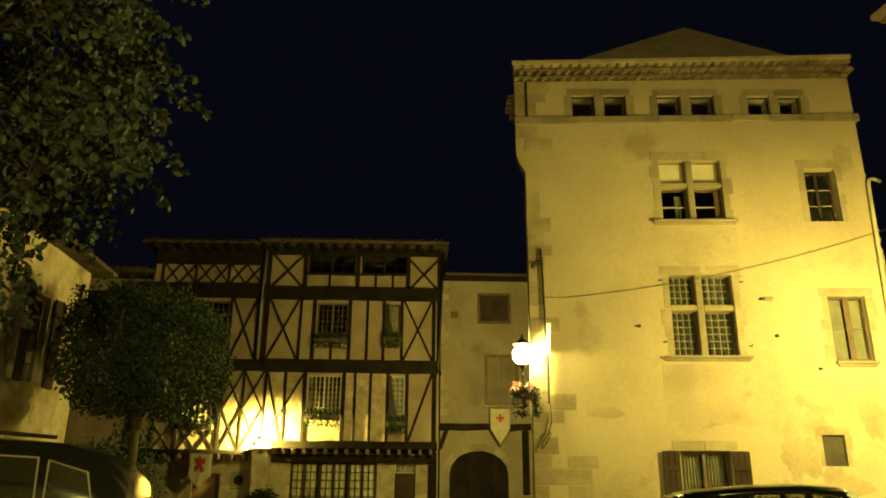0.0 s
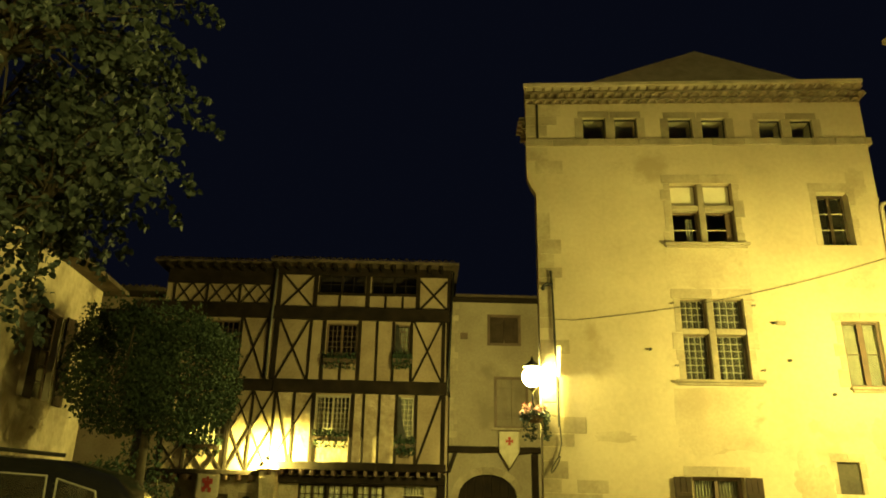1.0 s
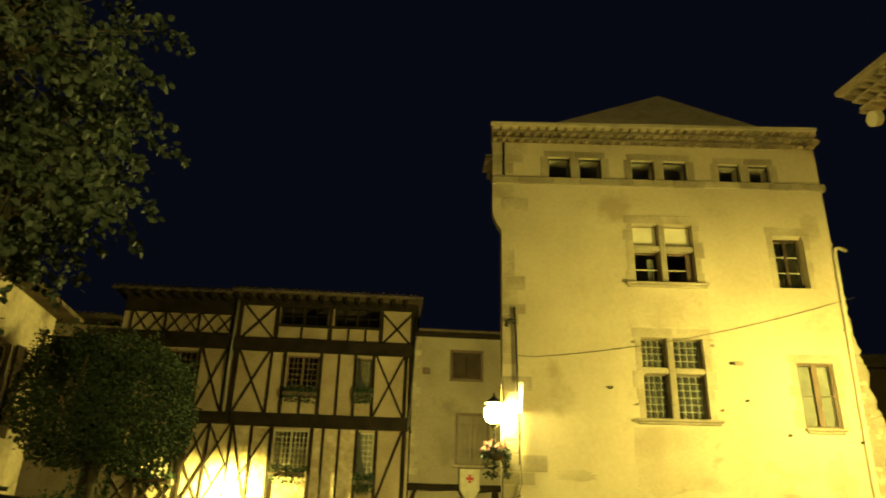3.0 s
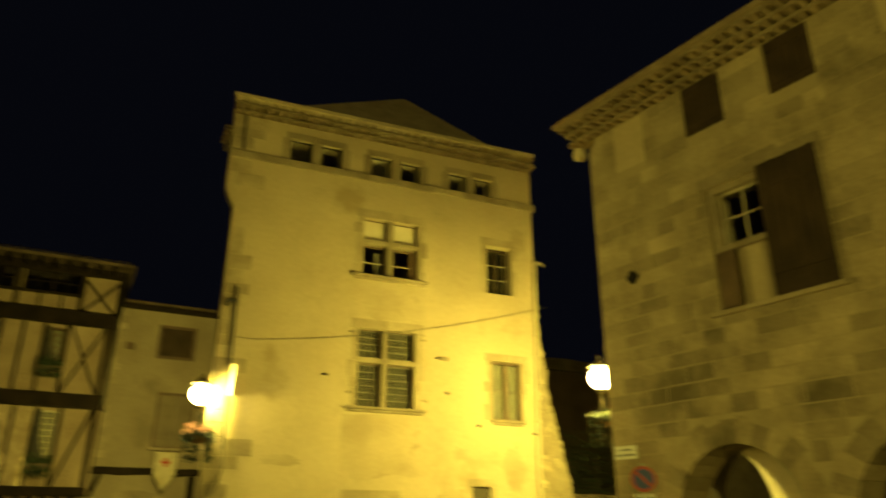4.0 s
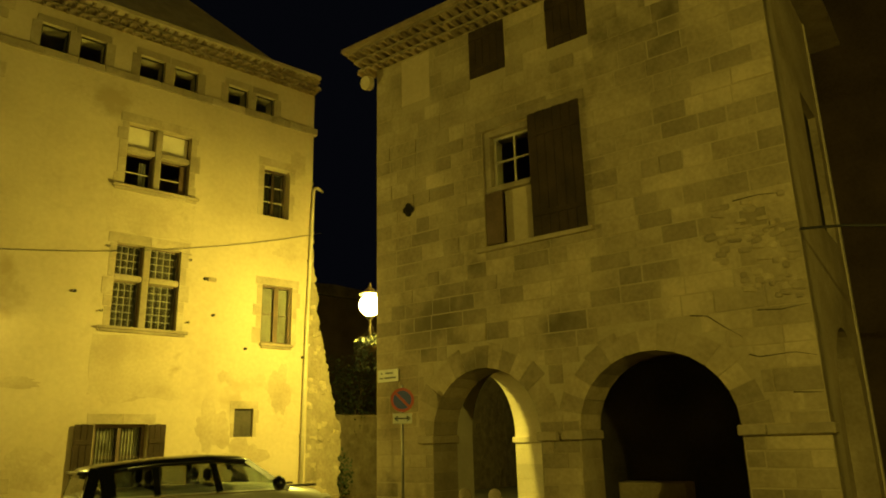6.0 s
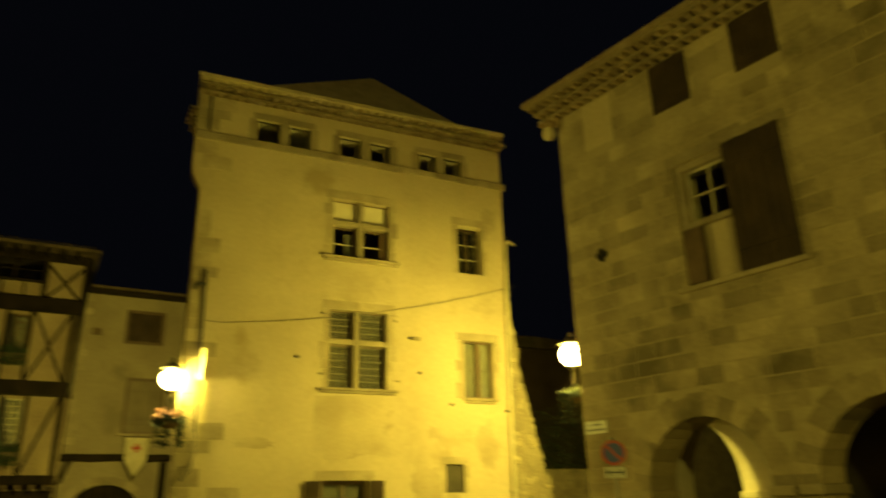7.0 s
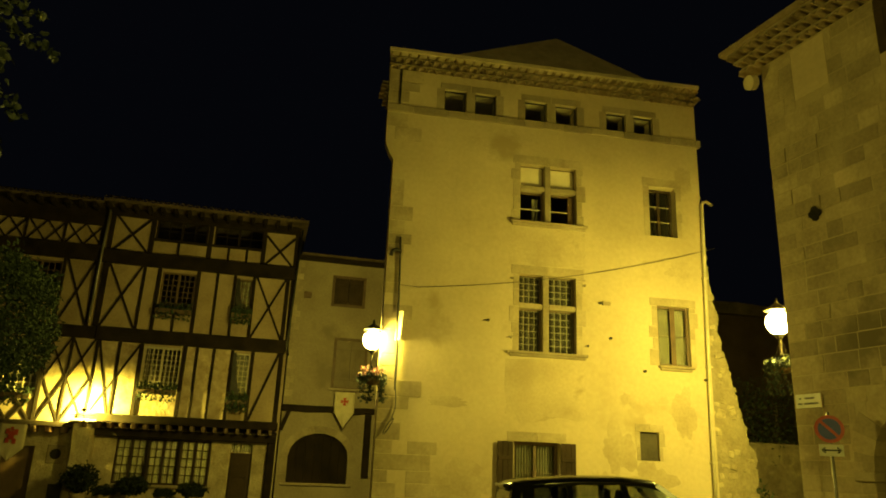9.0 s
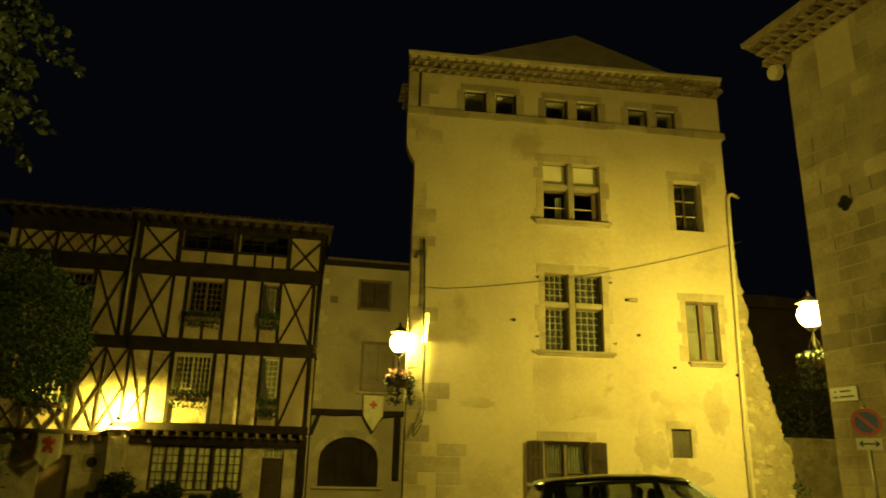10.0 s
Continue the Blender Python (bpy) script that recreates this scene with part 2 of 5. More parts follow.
            bm.faces.new((v(a, thick, d), v(b, thick, d), v(b, thick, c), v(a, thick, c)))
            for (di, dj), (p, q) in {(-1, 0): ((a, c), (a, d)), (1, 0): ((b, d), (b, c)), (0, -1): ((b, c), (a, c)), (0, 1): ((a, d), (b, d))}.items():
                if not solid(i + di, j + dj):
                    bm.faces.new((v(p[0], 0, p[1]), v(q[0], 0, q[1]), v(q[0], thick, q[1]), v(p[0], thick, p[1])))
    return bm


def arch_points(x0, x1, spring, crown, n=20):
    """The curve of a round or flattened arch, from its left springing to its right."""
    c, r = (x0 + x1) / 2, (x1 - x0) / 2
    return [(c - r * math.cos(math.pi * i / n), spring + (crown - spring) * math.sin(math.pi * i / n)) for i in range(n + 1)]


def facade(x, y, yaw):
    return pose(x, y, 0, 0, 0, yaw)


# ---- shared builders for houses ----
def frame_bm(x0, x1, z0, z1, y0, y1, w, extra=()):
    """A rectangular frame of bars of width w, with extra bars given as (x0, x1, z0, z1)."""
    bm = bmesh.new()
    for a in ((x0, x0 + w, z0, z1), (x1 - w, x1, z0, z1), (x0 + w, x1 - w, z0, z0 + w), (x0 + w, x1 - w, z1 - w, z1), *extra):
        box(bm, a[0], a[1], y0, y1, a[2], a[3], bevel=0.006)
    return bm


def cloth_bm(x0, x1, z0, z1, y, folds=6, swing=0.02):
    """A curtain with upright folds."""
    bm = bmesh.new()
    n = folds * 6
    top = [bm.verts.new((x0 + (x1 - x0) * i / n, y + swing * math.sin(i / 6 * math.tau), z1)) for i in range(n + 1)]
    low = [bm.verts.new((x0 + (x1 - x0) * i / n, y + 1.4 * swing * math.sin(i / 6 * math.tau + 0.4), z0)) for i in range(n + 1)]
    back_t = [bm.verts.new(v.co + Vector((0, 0.006, 0))) for v in top]
    back_l = [bm.verts.new(v.co + Vector((0, 0.006, 0))) for v in low]
    for i in range(n):
        bm.faces.new((top[i], top[i + 1], low[i + 1], low[i]))
        bm.faces.new((back_t[i + 1], back_t[i], back_l[i], back_l[i + 1]))
    return bm


UNIT = {}


def unit_mesh(key, build, material):
    if key not in UNIT:
        UNIT[key] = mesh_of(key, build(), material)
    return UNIT[key]


def placed(name, me, parent, x, y, z, sx=1, sy=1, sz=1, ry=0.0, rx=0.0, rz=0.0):
    ob = new(name, me)
    ob.parent = parent
    ob.location, ob.scale, ob.rotation_euler = (x, y, z), (sx, sy, sz), (rx, ry, rz)
    return ob


def unit_block():
    """A block one metre each way with worn edges, its front at depth 0."""
    bm = bmesh.new()
    box(bm, -0.5, 0.5, 0, 1, -0.5, 0.5)
    front = [f for f in bm.faces if abs(f.calc_center_median().y) < 1e-4]
    bmesh.ops.bevel(bm, geom=list(front[0].edges), offset=0.035, segments=1, affect="EDGES")
    return bm


def stone(parent, x0, x1, z0, z1, proud, material, name="stone", depth=0.12):
    me = unit_mesh("block_" + material.name, unit_block, material)
    return placed(name, me, parent, (x0 + x1) / 2, -proud, (z0 + z1) / 2, x1 - x0, depth, z1 - z0)


def glazed(house, x0, x1, z0, z1, y, cols, rows, wood=BROWNWOOD, curtain=None, w=0.05, leaves=2, label="", bar_w=0.018, bars=None):
    """A casement window set in an opening: frame and stiles, glazing bars, one pane to each light, a curtain."""
    mid = [x0 + (x1 - x0) * i / leaves for i in range(1, leaves)]
    win = part("window", frame_bm(x0, x1, z0, z1, y - 0.03, y + 0.03, w, [(m - 0.04, m + 0.04, z0 + w, z1 - w) for m in mid]), wood, house, label)
    edges = [x0 + w, *(v for m in mid for v in (m - 0.04, m + 0.04)), x1 - w]
    for a, b in zip(edges[::2], edges[1::2]):
        cube = unit_mesh("bar_" + (bars or wood).name, lambda: boxed(-0.5, 0.5, -0.5, 0.5, -0.5, 0.5), bars or wood)
        for i in range(1, cols):
            placed("glazing_bar", cube, win, a + (b - a) * i / cols, y - 0.002, (z0 + z1) / 2, bar_w, 0.032, z1 - z0 - 2 * w)
        for j in range(1, rows):
            placed("glazing_bar", cube, win, (a + b) / 2, y - 0.004, z0 + w + (z1 - z0 - 2 * w) * j / rows, b - a, 0.032, bar_w)
        part("pane", boxed(a, b, y + 0.002, y + 0.008, z0 + w, z1 - w), PANE, win).visible_shadow = False
        if curtain:
            part("curtain", cloth_bm(a + 0.02, b - 0.02, z0 + w, z1 - w, y + 0.1), curtain, win)
    return win


def shutter(house, x0, x1, z0, z1, y, boards=4, wood=PAINTWOOD, label="", turn=0.0):
    """A ledged shutter of upright boards, turned about its x0 edge."""
    bm = bmesh.new()
    n = boards
    box(bm, 0.0, x1 - x0, -0.012, -0.004, 0.01, z1 - z0 - 0.01)
    ob = part("shutter", bm, wood, house, label)
    ob.location, ob.rotation_euler = (x0, y, z0), (0, 0, radians(turn))
    s = 1 if x1 > x0 else -1
    for i in range(n):
        a = (x1 - x0) * i / n
        part("board", boxed(a + 0.004 * s, a + (x1 - x0) / n - 0.004 * s, -0.035, 0, 0, z1 - z0 + 0.01 * (i % 2), bevel=0.005), wood, ob)
    for z in (0.18, 0.82):
        part("ledge", boxed(0.02 * s, x1 - x0 - 0.02 * s, -0.06, -0.035, z * (z1 - z0) - 0.05, z * (z1 - z0) + 0.05, bevel=0.005), wood, ob)
    return ob


def half_tile():
    """A hollow half-round clay tile, its rounded side up, one metre long in depth and of radius one half."""
    bm = bmesh.new()
    n = 6
    rings = []
    for y, r in ((0, 0.5), (1, 0.45)):
        for k in (1, 0.82):
            rings.append([bm.verts.new((-r * k * math.cos(math.pi * i / n), y, r * k * math.sin(math.pi * i / n))) for i in range(n + 1)])
    fo, fi, bo, bi = rings
    for i in range(n):
        bm.faces.new((fo[i], fo[i + 1], bo[i + 1], bo[i]))
        bm.faces.new((fi[i + 1], fi[i], bi[i], bi[i + 1]))
        bm.faces.new((fo[i + 1], fo[i], fi[i], fi[i + 1]))
    for a, b, c, d in ((fo[0], bo[0], bi[0], fi[0]), (fo[n], fi[n], bi[n], bo[n])):
        bm.faces.new((a, b, c, d))
    return bm


def eaves(parent, x0, x1, z, rows, pitch, step=0.12, rise=0.16, along="x", at=0.0, seed=3):
    """Rows of corbelled half-round tiles under a roof edge."""
    rnd = random.Random(seed)
    me = unit_mesh("tile", half_tile, TILE)
    for r in range(rows):
        n = round((x1 - x0) / pitch)
        for i in range(n):
            s = x0 + (i + 0.5 + 0.5 * (r % 2)) * (x1 - x0) / n
            if s > x1:
                continue
            y = at - step * (r + 1) + rnd.uniform(-0.015, 0.015)
            zz = z + rise * r + rnd.uniform(-0.01, 0.01)
            if along == "x":
                placed("tile", me, parent, s, y, zz, pitch * 0.98, 0.4, pitch * 0.8)
            else:
                placed("tile", me, parent, y, s, zz, pitch * 0.98, 0.4, pitch * 0.8, rz=-math.pi / 2)
        bm = boxed(x0, x1, at - step * (r + 1) + 0.03, at + 0.35, z + rise * r + pitch * 0.40, z + rise * (r + 1) - 0.004)
        ob = part("mortar_bed", bm, MORTAR, parent)
        if along != "x":
            ob.matrix_basis = Matrix(((0, 1, 0, 0), (1, 0, 0, 0), (0, 0, 1, 0), (0, 0, 0, 1)))


# ---- ground ----
bm = bmesh.new()
bmesh.ops.create_grid(bm, x_segments=2, y_segments=2, size=600)
tagged(part("ground", bm, GROUND), "worn stone paving of a village square", "ground", kind="structure")

# ---- tower house ----
tower = thing("tower_house", facade(0, 18, -2), "tall ochre plastered tower house with stone cross windows", "house")
TL, TR, TOP = 2.15, 11.2, 12.42
ATTIC = [(3.5, 4.13, 11.3, 11.97), (4.39, 5.01, 11.3, 11.96), (5.88, 6.53, 11.3, 11.93), (6.8, 7.45, 11.3, 11.92), (8.36, 8.97, 11.3, 11.88), (9.23, 9.82, 11.3, 11.87)]
HOLES = [(5.76, 7.4, 8.2, 9.93), (5.75, 7.35, 4.6, 6.69), (9.6, 10.43, 8.15, 9.67), (9.69, 10.63, 4.47, 6.12), (9.05, 9.58, 1.98, 2.7), (5.65, 6.85, 0.15, 2.31), *ATTIC]
part("wall", pierced_wall(TL, TR, 0, TOP, 0.55, HOLES), PLASTER, tower)
part("wall", extruded([(TL, 0.55), (TL + 0.6, 0.55), (TL + 2.0, 9), (TL + 1.4, 9)], 0, TOP), PLASTER, tower).matrix_basis = Matrix(((1, 0, 0, 0), (0, 0, 1, 0), (0, 1, 0, 0), (0, 0, 0, 1)))
part("wall", boxed(10.6, TR, 0.55, 9, 0, TOP), PLASTER, tower)
part("wall", boxed(TL + 1.4, TR, 9, 9.5, 0, TOP), PLASTER, tower)
for z in (3.6, 7.6, 10.9):
    part("inner_floor", boxed(TL + 2.0, 10.6, 0.55, 9, z, z + 0.2), BROWNWOOD, tower)
# corbelled attic corner
bm = extruded([(TL - 0.25, 10.3), (TL - 0.23, 10.1), (TL - 0.14, 9.85), (TL, 9.62), (TL, TOP), (TL - 0.25, TOP)], 0.0, 0.3)
part("corbelled_corner", bm, PLASTER, tower)
# roof
bm = bmesh.new()
base = [(1.82, -0.44, 12.84), (11.16, -0.44, 12.9), (11.16, 9.6, 12.9), (3.3, 9.6, 12.84)]
skirt = [(2.9, 0.8, 13.3), (11.2, 0.8, 13.3), (11.2, 6.2, 13.3), (4.2, 6.2, 13.3)]
rings = [[bm.verts.new((x, y, z - 0.1)) for x, y, z in base], [bm.verts.new(p) for p in base], [bm.verts.new(p) for p in skirt]]
apex = bm.verts.new((7.75, 2.6, 15.95))
for a, b in zip(rings, rings[1:]):
    for i in range(4):
        bm.faces.new((a[i], a[(i + 1) % 4], b[(i + 1) % 4], b[i]))
for i in range(4):
    bm.faces.new((rings[2][i], rings[2][(i + 1) % 4], apex))
bm.faces.new(rings[0][::-1])
# the faint light on this roof is put into its tile colour
troof = part("roof", bm, BRIGHTTILE, tower, "low hipped roof of clay tiles, brightened in colour")
eaves(troof, TL - 0.27, TR - 0.02, TOP - 0.02, 3, 0.262, rise=0.155, seed=5)
eaves(troof, 0.25, 1.1, TOP - 0.75, 3, 0.262, along="y", at=TL - 0.1, seed=6)
part("wall_slot", boxed(2.19, 2.25, -0.03, 0.02, 11.33, 12.4), IRON, tower)

# string course under the attic, of single slabs
rnd = random.Random(11)
x = TL - 0.26
while x < TR + 0.1:
    w = min(rnd.uniform(0.55, 1.0), TR + 0.12 - x)
    stone(tower, x, x + w - 0.012, 11.08 + rnd.uniform(-0.01, 0.01), 11.28, 0.06, DRESSED, "slab", 0.2)
    x += w
# corner stones
z = 0.0
while z < 12.4:
    h = rnd.uniform(0.27, 0.42)
    if not 11.0 < z + h / 2 < 11.4:
        left = TL - (0.255 if z > 10.3 else 0.004)
        if z < 4.2 or rnd.random() < 0.72:
            stone(tower, left, TL + rnd.choice((0.34, 0.42, 0.62, 0.74)) + (0.4 * rnd.random() if z < 3.4 else 0), z, z + h - 0.015, 0.008 + 0.006 * rnd.random(), QUOIN, "quoin")
        if z < 2.6:
            x = TL + 0.8
            while x < 4.0 - 0.25 * z:
                w = rnd.uniform(0.45, 0.8)
                if rnd.random() < 0.8:
                    stone(tower, x, x + w - 0.015, z, z + h - 0.015, 0.006 + 0.005 * rnd.random(), QUOIN)
                x += w
    z += h


def surround(house, hole, seed, w=0.2, lintel=0.25, sill=True, sill_out=0.28):
    """Dressed stones round an opening, a lintel and a moulded sill."""
    r = random.Random(seed)
    x0, x1, z0, z1 = hole
    z = z0
    while z < z1 - 0.05:
        h = min(r.uniform(0.28, 0.5), z1 - z)
        for side in (0, 1):
            ww = w * r.choice((0.8, 1.0, 1.35))
            a, b = (x0 - ww, x0 - 0.002) if side == 0 else (x1 + 0.002, x1 + ww)
            stone(house, a, b, z, z + h - 0.012, 0.011, QUOIN, "jamb_stone")
        z += h
    stone(house, x0 - w * 1.1, (x0 + x1) / 2 - 0.006, z1 + 0.002, z1 + lintel, 0.016, QUOIN, "lintel_stone")
    stone(house, (x0 + x1) / 2 + 0.006, x1 + w * 1.1, z1 + 0.002, z1 + lintel, 0.016, QUOIN, "lintel_stone")
    if sill:
        bm = bmesh.new()
        box(bm, x0 - sill_out, x1 + sill_out, -0.13, 0.2, z0 - 0.075, z0 - 0.003, bevel=0.012)
        box(bm, x0 - sill_out + 0.05, x1 + sill_out - 0.05, -0.07, 0.0, z0 - 0.14, z0 - 0.075, bevel=0.012)
        part("sill", bm, DRESSED, house)


def cross_window(house, hole, mull, trans, seed):
    """A stone cross window: a mullion and a transom with moulded edges."""
    x0, x1, z0, z1 = hole
    surround(house, hole, seed)
    bm = bmesh.new()
    box(bm, mull - 0.09, mull + 0.09, 0.02, 0.26, z0, z1, bevel=0.025)
    part("mullion", bm, DRESSED, house)
    for a, b in ((x0, mull - 0.09), (mull + 0.09, x1)):
        part("transom", boxed(a, b, 0.025, 0.255, trans - 0.075, trans + 0.075, bevel=0.02), DRESSED, house)
    return ((x0, mull - 0.09), (mull + 0.09, x1))


# upper cross window: drawn blinds above, open dark casements below
for i, (a, b) in enumerate(cross_window(tower, HOLES[0], 6.56, 9.22, 21)):
    win = part("window", frame_bm(a, b, 9.295, 9.93, 0.2, 0.25, 0.03), BROWNWOOD, tower)
    part("blind", boxed(a + 0.03, b - 0.03, 0.21, 0.235, 9.33, 9.9), CREAM, win, "drawn cream blind")
    win = part("window", frame_bm(a, b, 8.2, 9.145, 0.22, 0.27, 0.05), BROWNWOOD, tower)
    part("glazing_bar", boxed(a + 0.05, b - 0.05 - 0.12 * i, 0.19, 0.22, 8.62, 8.645), PALEWOOD, win)
    part("pane", boxed(a + 0.05, b - 0.05, 0.244, 0.25, 8.25, 9.1), PANE, win).visible_shadow = False
    if i == 0:
        part("curtain", cloth_bm(b - 0.28, b - 0.1, 8.24, 9.0, 0.34, 2), CURTAIN, win)
    else:
        part("casement", boxed(b - 0.2, b - 0.05, 0.17, 0.21, 8.24, 9.1, bevel=0.008), BROWNWOOD, win)
# lower cross window: leaded lights
lead_pane = unit_mesh("leaded_pane", lambda: boxed(-0.5, 0.5, -0.5, 0.5, -0.5, 0.5), PANE)
for a, b in cross_window(tower, HOLES[1], 6.5, 5.83, 22):
    for z0, z1, rows in ((4.6, 5.755, 6), (5.905, 6.69, 4)):
        win = part("window", frame_bm(a, b, z0, z1, 0.17, 0.24, 0.035), BROWNWOOD, tower)
        cw, ch = (b - a - 0.07) / 4, (z1 - z0 - 0.07) / rows
        cube = unit_mesh("bar_lead", lambda: boxed(-0.5, 0.5, -0.5, 0.5, -0.5, 0.5), LEAD)
        for i in range(5):
            placed("lead_bar", cube, win, a + 0.035 + cw * i, 0.202, (z0 + z1) / 2, 0.014, 0.025, z1 - z0 - 0.07)
        for j in range(rows + 1):
            placed("lead_bar", cube, win, (a + b) / 2, 0.2, z0 + 0.035 + ch * j, b - a - 0.07, 0.025, 0.014)
        part("net", cloth_bm(a + 0.05, b - 0.05, z0, z1, 0.32, 4), NET, win)
        for i in range(4):
            for j in range(rows):
                p = placed("pane", lead_pane, win, a + 0.035 + cw * (i + 0.5), 0.205 + rnd.uniform(-0.004, 0.004), z0 + 0.035 + ch * (j + 0.5), cw - 0.014, 0.006, ch - 0.014, ry=0, rx=rnd.uniform(-0.05, 0.05), rz=rnd.uniform(-0.05, 0.05))
                p.visible_shadow = False
for x, z in ((5.5, 6.55), (5.49, 4.95), (7.55, 6.5), (7.6, 4.85)):
    part("shutter_hook", tubed([(x, 0.02, z), (x, -0.07, z), (x + 0.03, -0.09, z - 0.04), (x + 0.06, -0.07, z), (x + 0.06, -0.03, z + 0.03)], 0.012, 6), IRON, tower)
# windows over the drain pipe
surround(tower, HOLES[2], 23, w=0.17, sill=False)
# its curtain is near-black, painting the unlit room behind
glazed(tower, 9.6, 10.43, 8.15, 9.67, 0.3, 1, 3, PAINTWOOD, INSIDESHADE, w=0.07, bars=PALEWOOD, label="window with pale glazing bars")
surround(tower, HOLES[3], 24, w=0.19, lintel=0.22, sill_out=0.04)
glazed(tower, 9.69, 10.63, 4.47, 6.12, 0.12, 1, 2, BROWNWOOD, CURTAIN, w=0.06, label="casement window with lace curtains")
part("meeting_stile", boxed(10.09, 10.23, 0.07, 0.089, 4.53, 6.06, bevel=0.006), BROWNWOOD, tower)
surround(tower, HOLES[4], 25, w=0.12, lintel=0.2, sill=False)
part("board", boxed(9.05, 9.58, 0.09, 0.12, 1.98, 2.7), surface("grey_board", (0.055, 0.047, 0.036), (0.10, 0.085, 0.065), big=2), tower, "weathered grey board in a small opening")
# ground floor window with open shutters
surround(tower, HOLES[5], 26, w=0.16, lintel=0.24, sill=False)
glazed(tower, 5.65, 6.85, 0.15, 2.31, 0.2, 1, 3, BROWNWOOD, DULLLACE, w=0.08, label="tall casement window with net curtains")
shutter(tower, 5.62, 5.2, 0.1, 2.3, -0.03, 3, turn=6)
shutter(tower, 6.88, 7.26, 0.1, 2.3, -0.03, 3, turn=-14)
# attic openings
for n, h in enumerate(ATTIC):
    x0, x1, z0, z1 = h
    part("lintel_stone", boxed(x0 - 0.12, x1 + 0.12, -0.014, 0.1, z1 + 0.002, z1 + 0.2, bevel=0.01), DRESSED, tower)
    # near-black sheet for the shade of the attic room
    part("room_back", boxed(x0 - 0.2, x1 + 0.2, 2.2, 2.3, z0 - 0.05, z1 + 0.3), INSIDESHADE, tower)
    light = part("window", frame_bm(x0, x1, z0, z1, 0.1, 0.15, 0.035), IRON, tower)
    part("pane", boxed(x0 + 0.035, x1 - 0.035, 0.122, 0.128, z0 + 0.035, z1 - 0.035), PANE, light).visible_shadow = False
    if n % 2 == 0:
        part("mullion", boxed(x1 + 0.001, ATTIC[n + 1][0] - 0.001, -0.012, 0.3, z0, z1 + 0.001, bevel=0.012), DRESSED, tower)
        stone(tower, x0 - 0.22, x0 - 0.002, z0, z1, 0.01, DRESSED, "jamb_stone")
    else:
        stone(tower, x1 + 0.002, x1 + 0.22, z0, z1, 0.01, DRESSED, "jamb_stone")
# aprons of rougher plaster between the windows
for x0, x1, z0, z1, seed in ((5.45, 7.62, 6.98, 8.05, 1), (5.4, 7.6, 2.9, 4.42, 2)):
    r = random.Random(seed)
    pts = [(x0 + (x1 - x0) * i / 8, z0 + r.uniform(-0.09, 0.09)) for i in range(9)] + [(x1 + r.uniform(-0.06, 0.06), z0 + (z1 - z0) * i / 5) for i in range(1, 5)] + [(x1 - (x1 - x0) * i / 8, z1 + r.uniform(-0.04, 0.04)) for i in range(9)] + [(x0 + r.uniform(-0.06, 0.06), z1 - (z1 - z0) * i / 5) for i in range(1, 5)]
    part("plaster_patch", extruded(pts, -0.004, 0.01), APRON, tower)
# ragged stump of a torn-off wall: a broken core with loose stones in it


def stump_reach(z):
    return (1.12 if z < 2.3 else 0.05 + 1.07 * max(0, (9.6 - z) / 7.3) ** 2.3) + 0.16 * noise.noise(Vector((z * 2.1, 3, 0))) + 0.09 * noise.noise(Vector((z * 7, 1, 0)))


steps = [0.07 * i for i in range(137)]
part("wall_stump", extruded([(TR - 0.02, 0.0), *((TR + max(0.02, stump_reach(z)), z) for z in steps), (TR - 0.02, steps[-1])], 0.03, 0.75), RUBBLE, tower, "ragged broken rubble edge")
rubble = unit_mesh("rubble", lambda: boxed(-0.5, 0.5, -0.5, 0.5, -0.5, 0.5, bevel=0.16), RUBBLE)
for _ in range(150):
    z = rnd.uniform(0.1, 9.0) if rnd.random() < 0.55 else rnd.uniform(0.1, 4.5)
    reach = stump_reach(z)
    x = TR + reach * (rnd.random() if rnd.random() < 0.6 else 1.0) - 0.03
    placed("stone", rubble, tower, x, rnd.uniform(0.085, 0.12) if x < TR + reach - 0.1 else rnd.uniform(0.15, 0.6), z, rnd.uniform(0.14, 0.36), rnd.uniform(0.12, 0.2), rnd.uniform(0.1, 0.2), ry=rnd.uniform(-0.35, 0.35), rz=rnd.uniform(-0.2, 0.2))
# damp and broken patches in the lower plaster
for x, z, w, h, seed in ((7.15, 3.55, 0.5, 0.4, 1), (6.2, 3.2, 0.9, 0.45, 2), (8.45, 2.2, 0.55, 0.9, 3), (8.9, 3.5, 0.35, 0.3, 4), (9.3, 1.5, 0.9, 0.55, 5), (4.3, 1.3, 1.1, 0.5, 6), (3.9, 3.2, 0.75, 0.16, 7), (10.3, 3.2, 0.45, 0.7, 8), (10.7, 9.9, 0.35, 0.6, 9), (10.4, 7.2, 0.5, 0.35, 10), (7.9, 1.1, 0.5, 0.8, 11)):
    pts = []
    for i in range(44):
        t = i * math.tau / 44
        k = 0.75 + 0.5 * noise.noise(Vector((math.cos(t) * 1.3, math.sin(t) * 1.3, seed * 3.1))) + 0.25 * noise.noise(Vector((math.cos(t) * 4, math.sin(t) * 4, seed)))
        pts.append((x + w * k * math.cos(t), z + h * k * math.sin(t)))
    part("plaster_patch", extruded(pts, -0.0035, 0.01), BRACE, tower)
# drain pipe
pipe = part("drain_pipe", tubed([(11.62, 0.1, 9.32), (11.34, -0.08, 9.32), (11.22, -0.11, 9.28), (11.18, -0.11, 9.15), (11.06, -0.11, 4.0), (11.0, -0.11, 0.0)], 0.05, 10), ZINC, tower, "zinc drain pipe with an elbow", smooth=True)
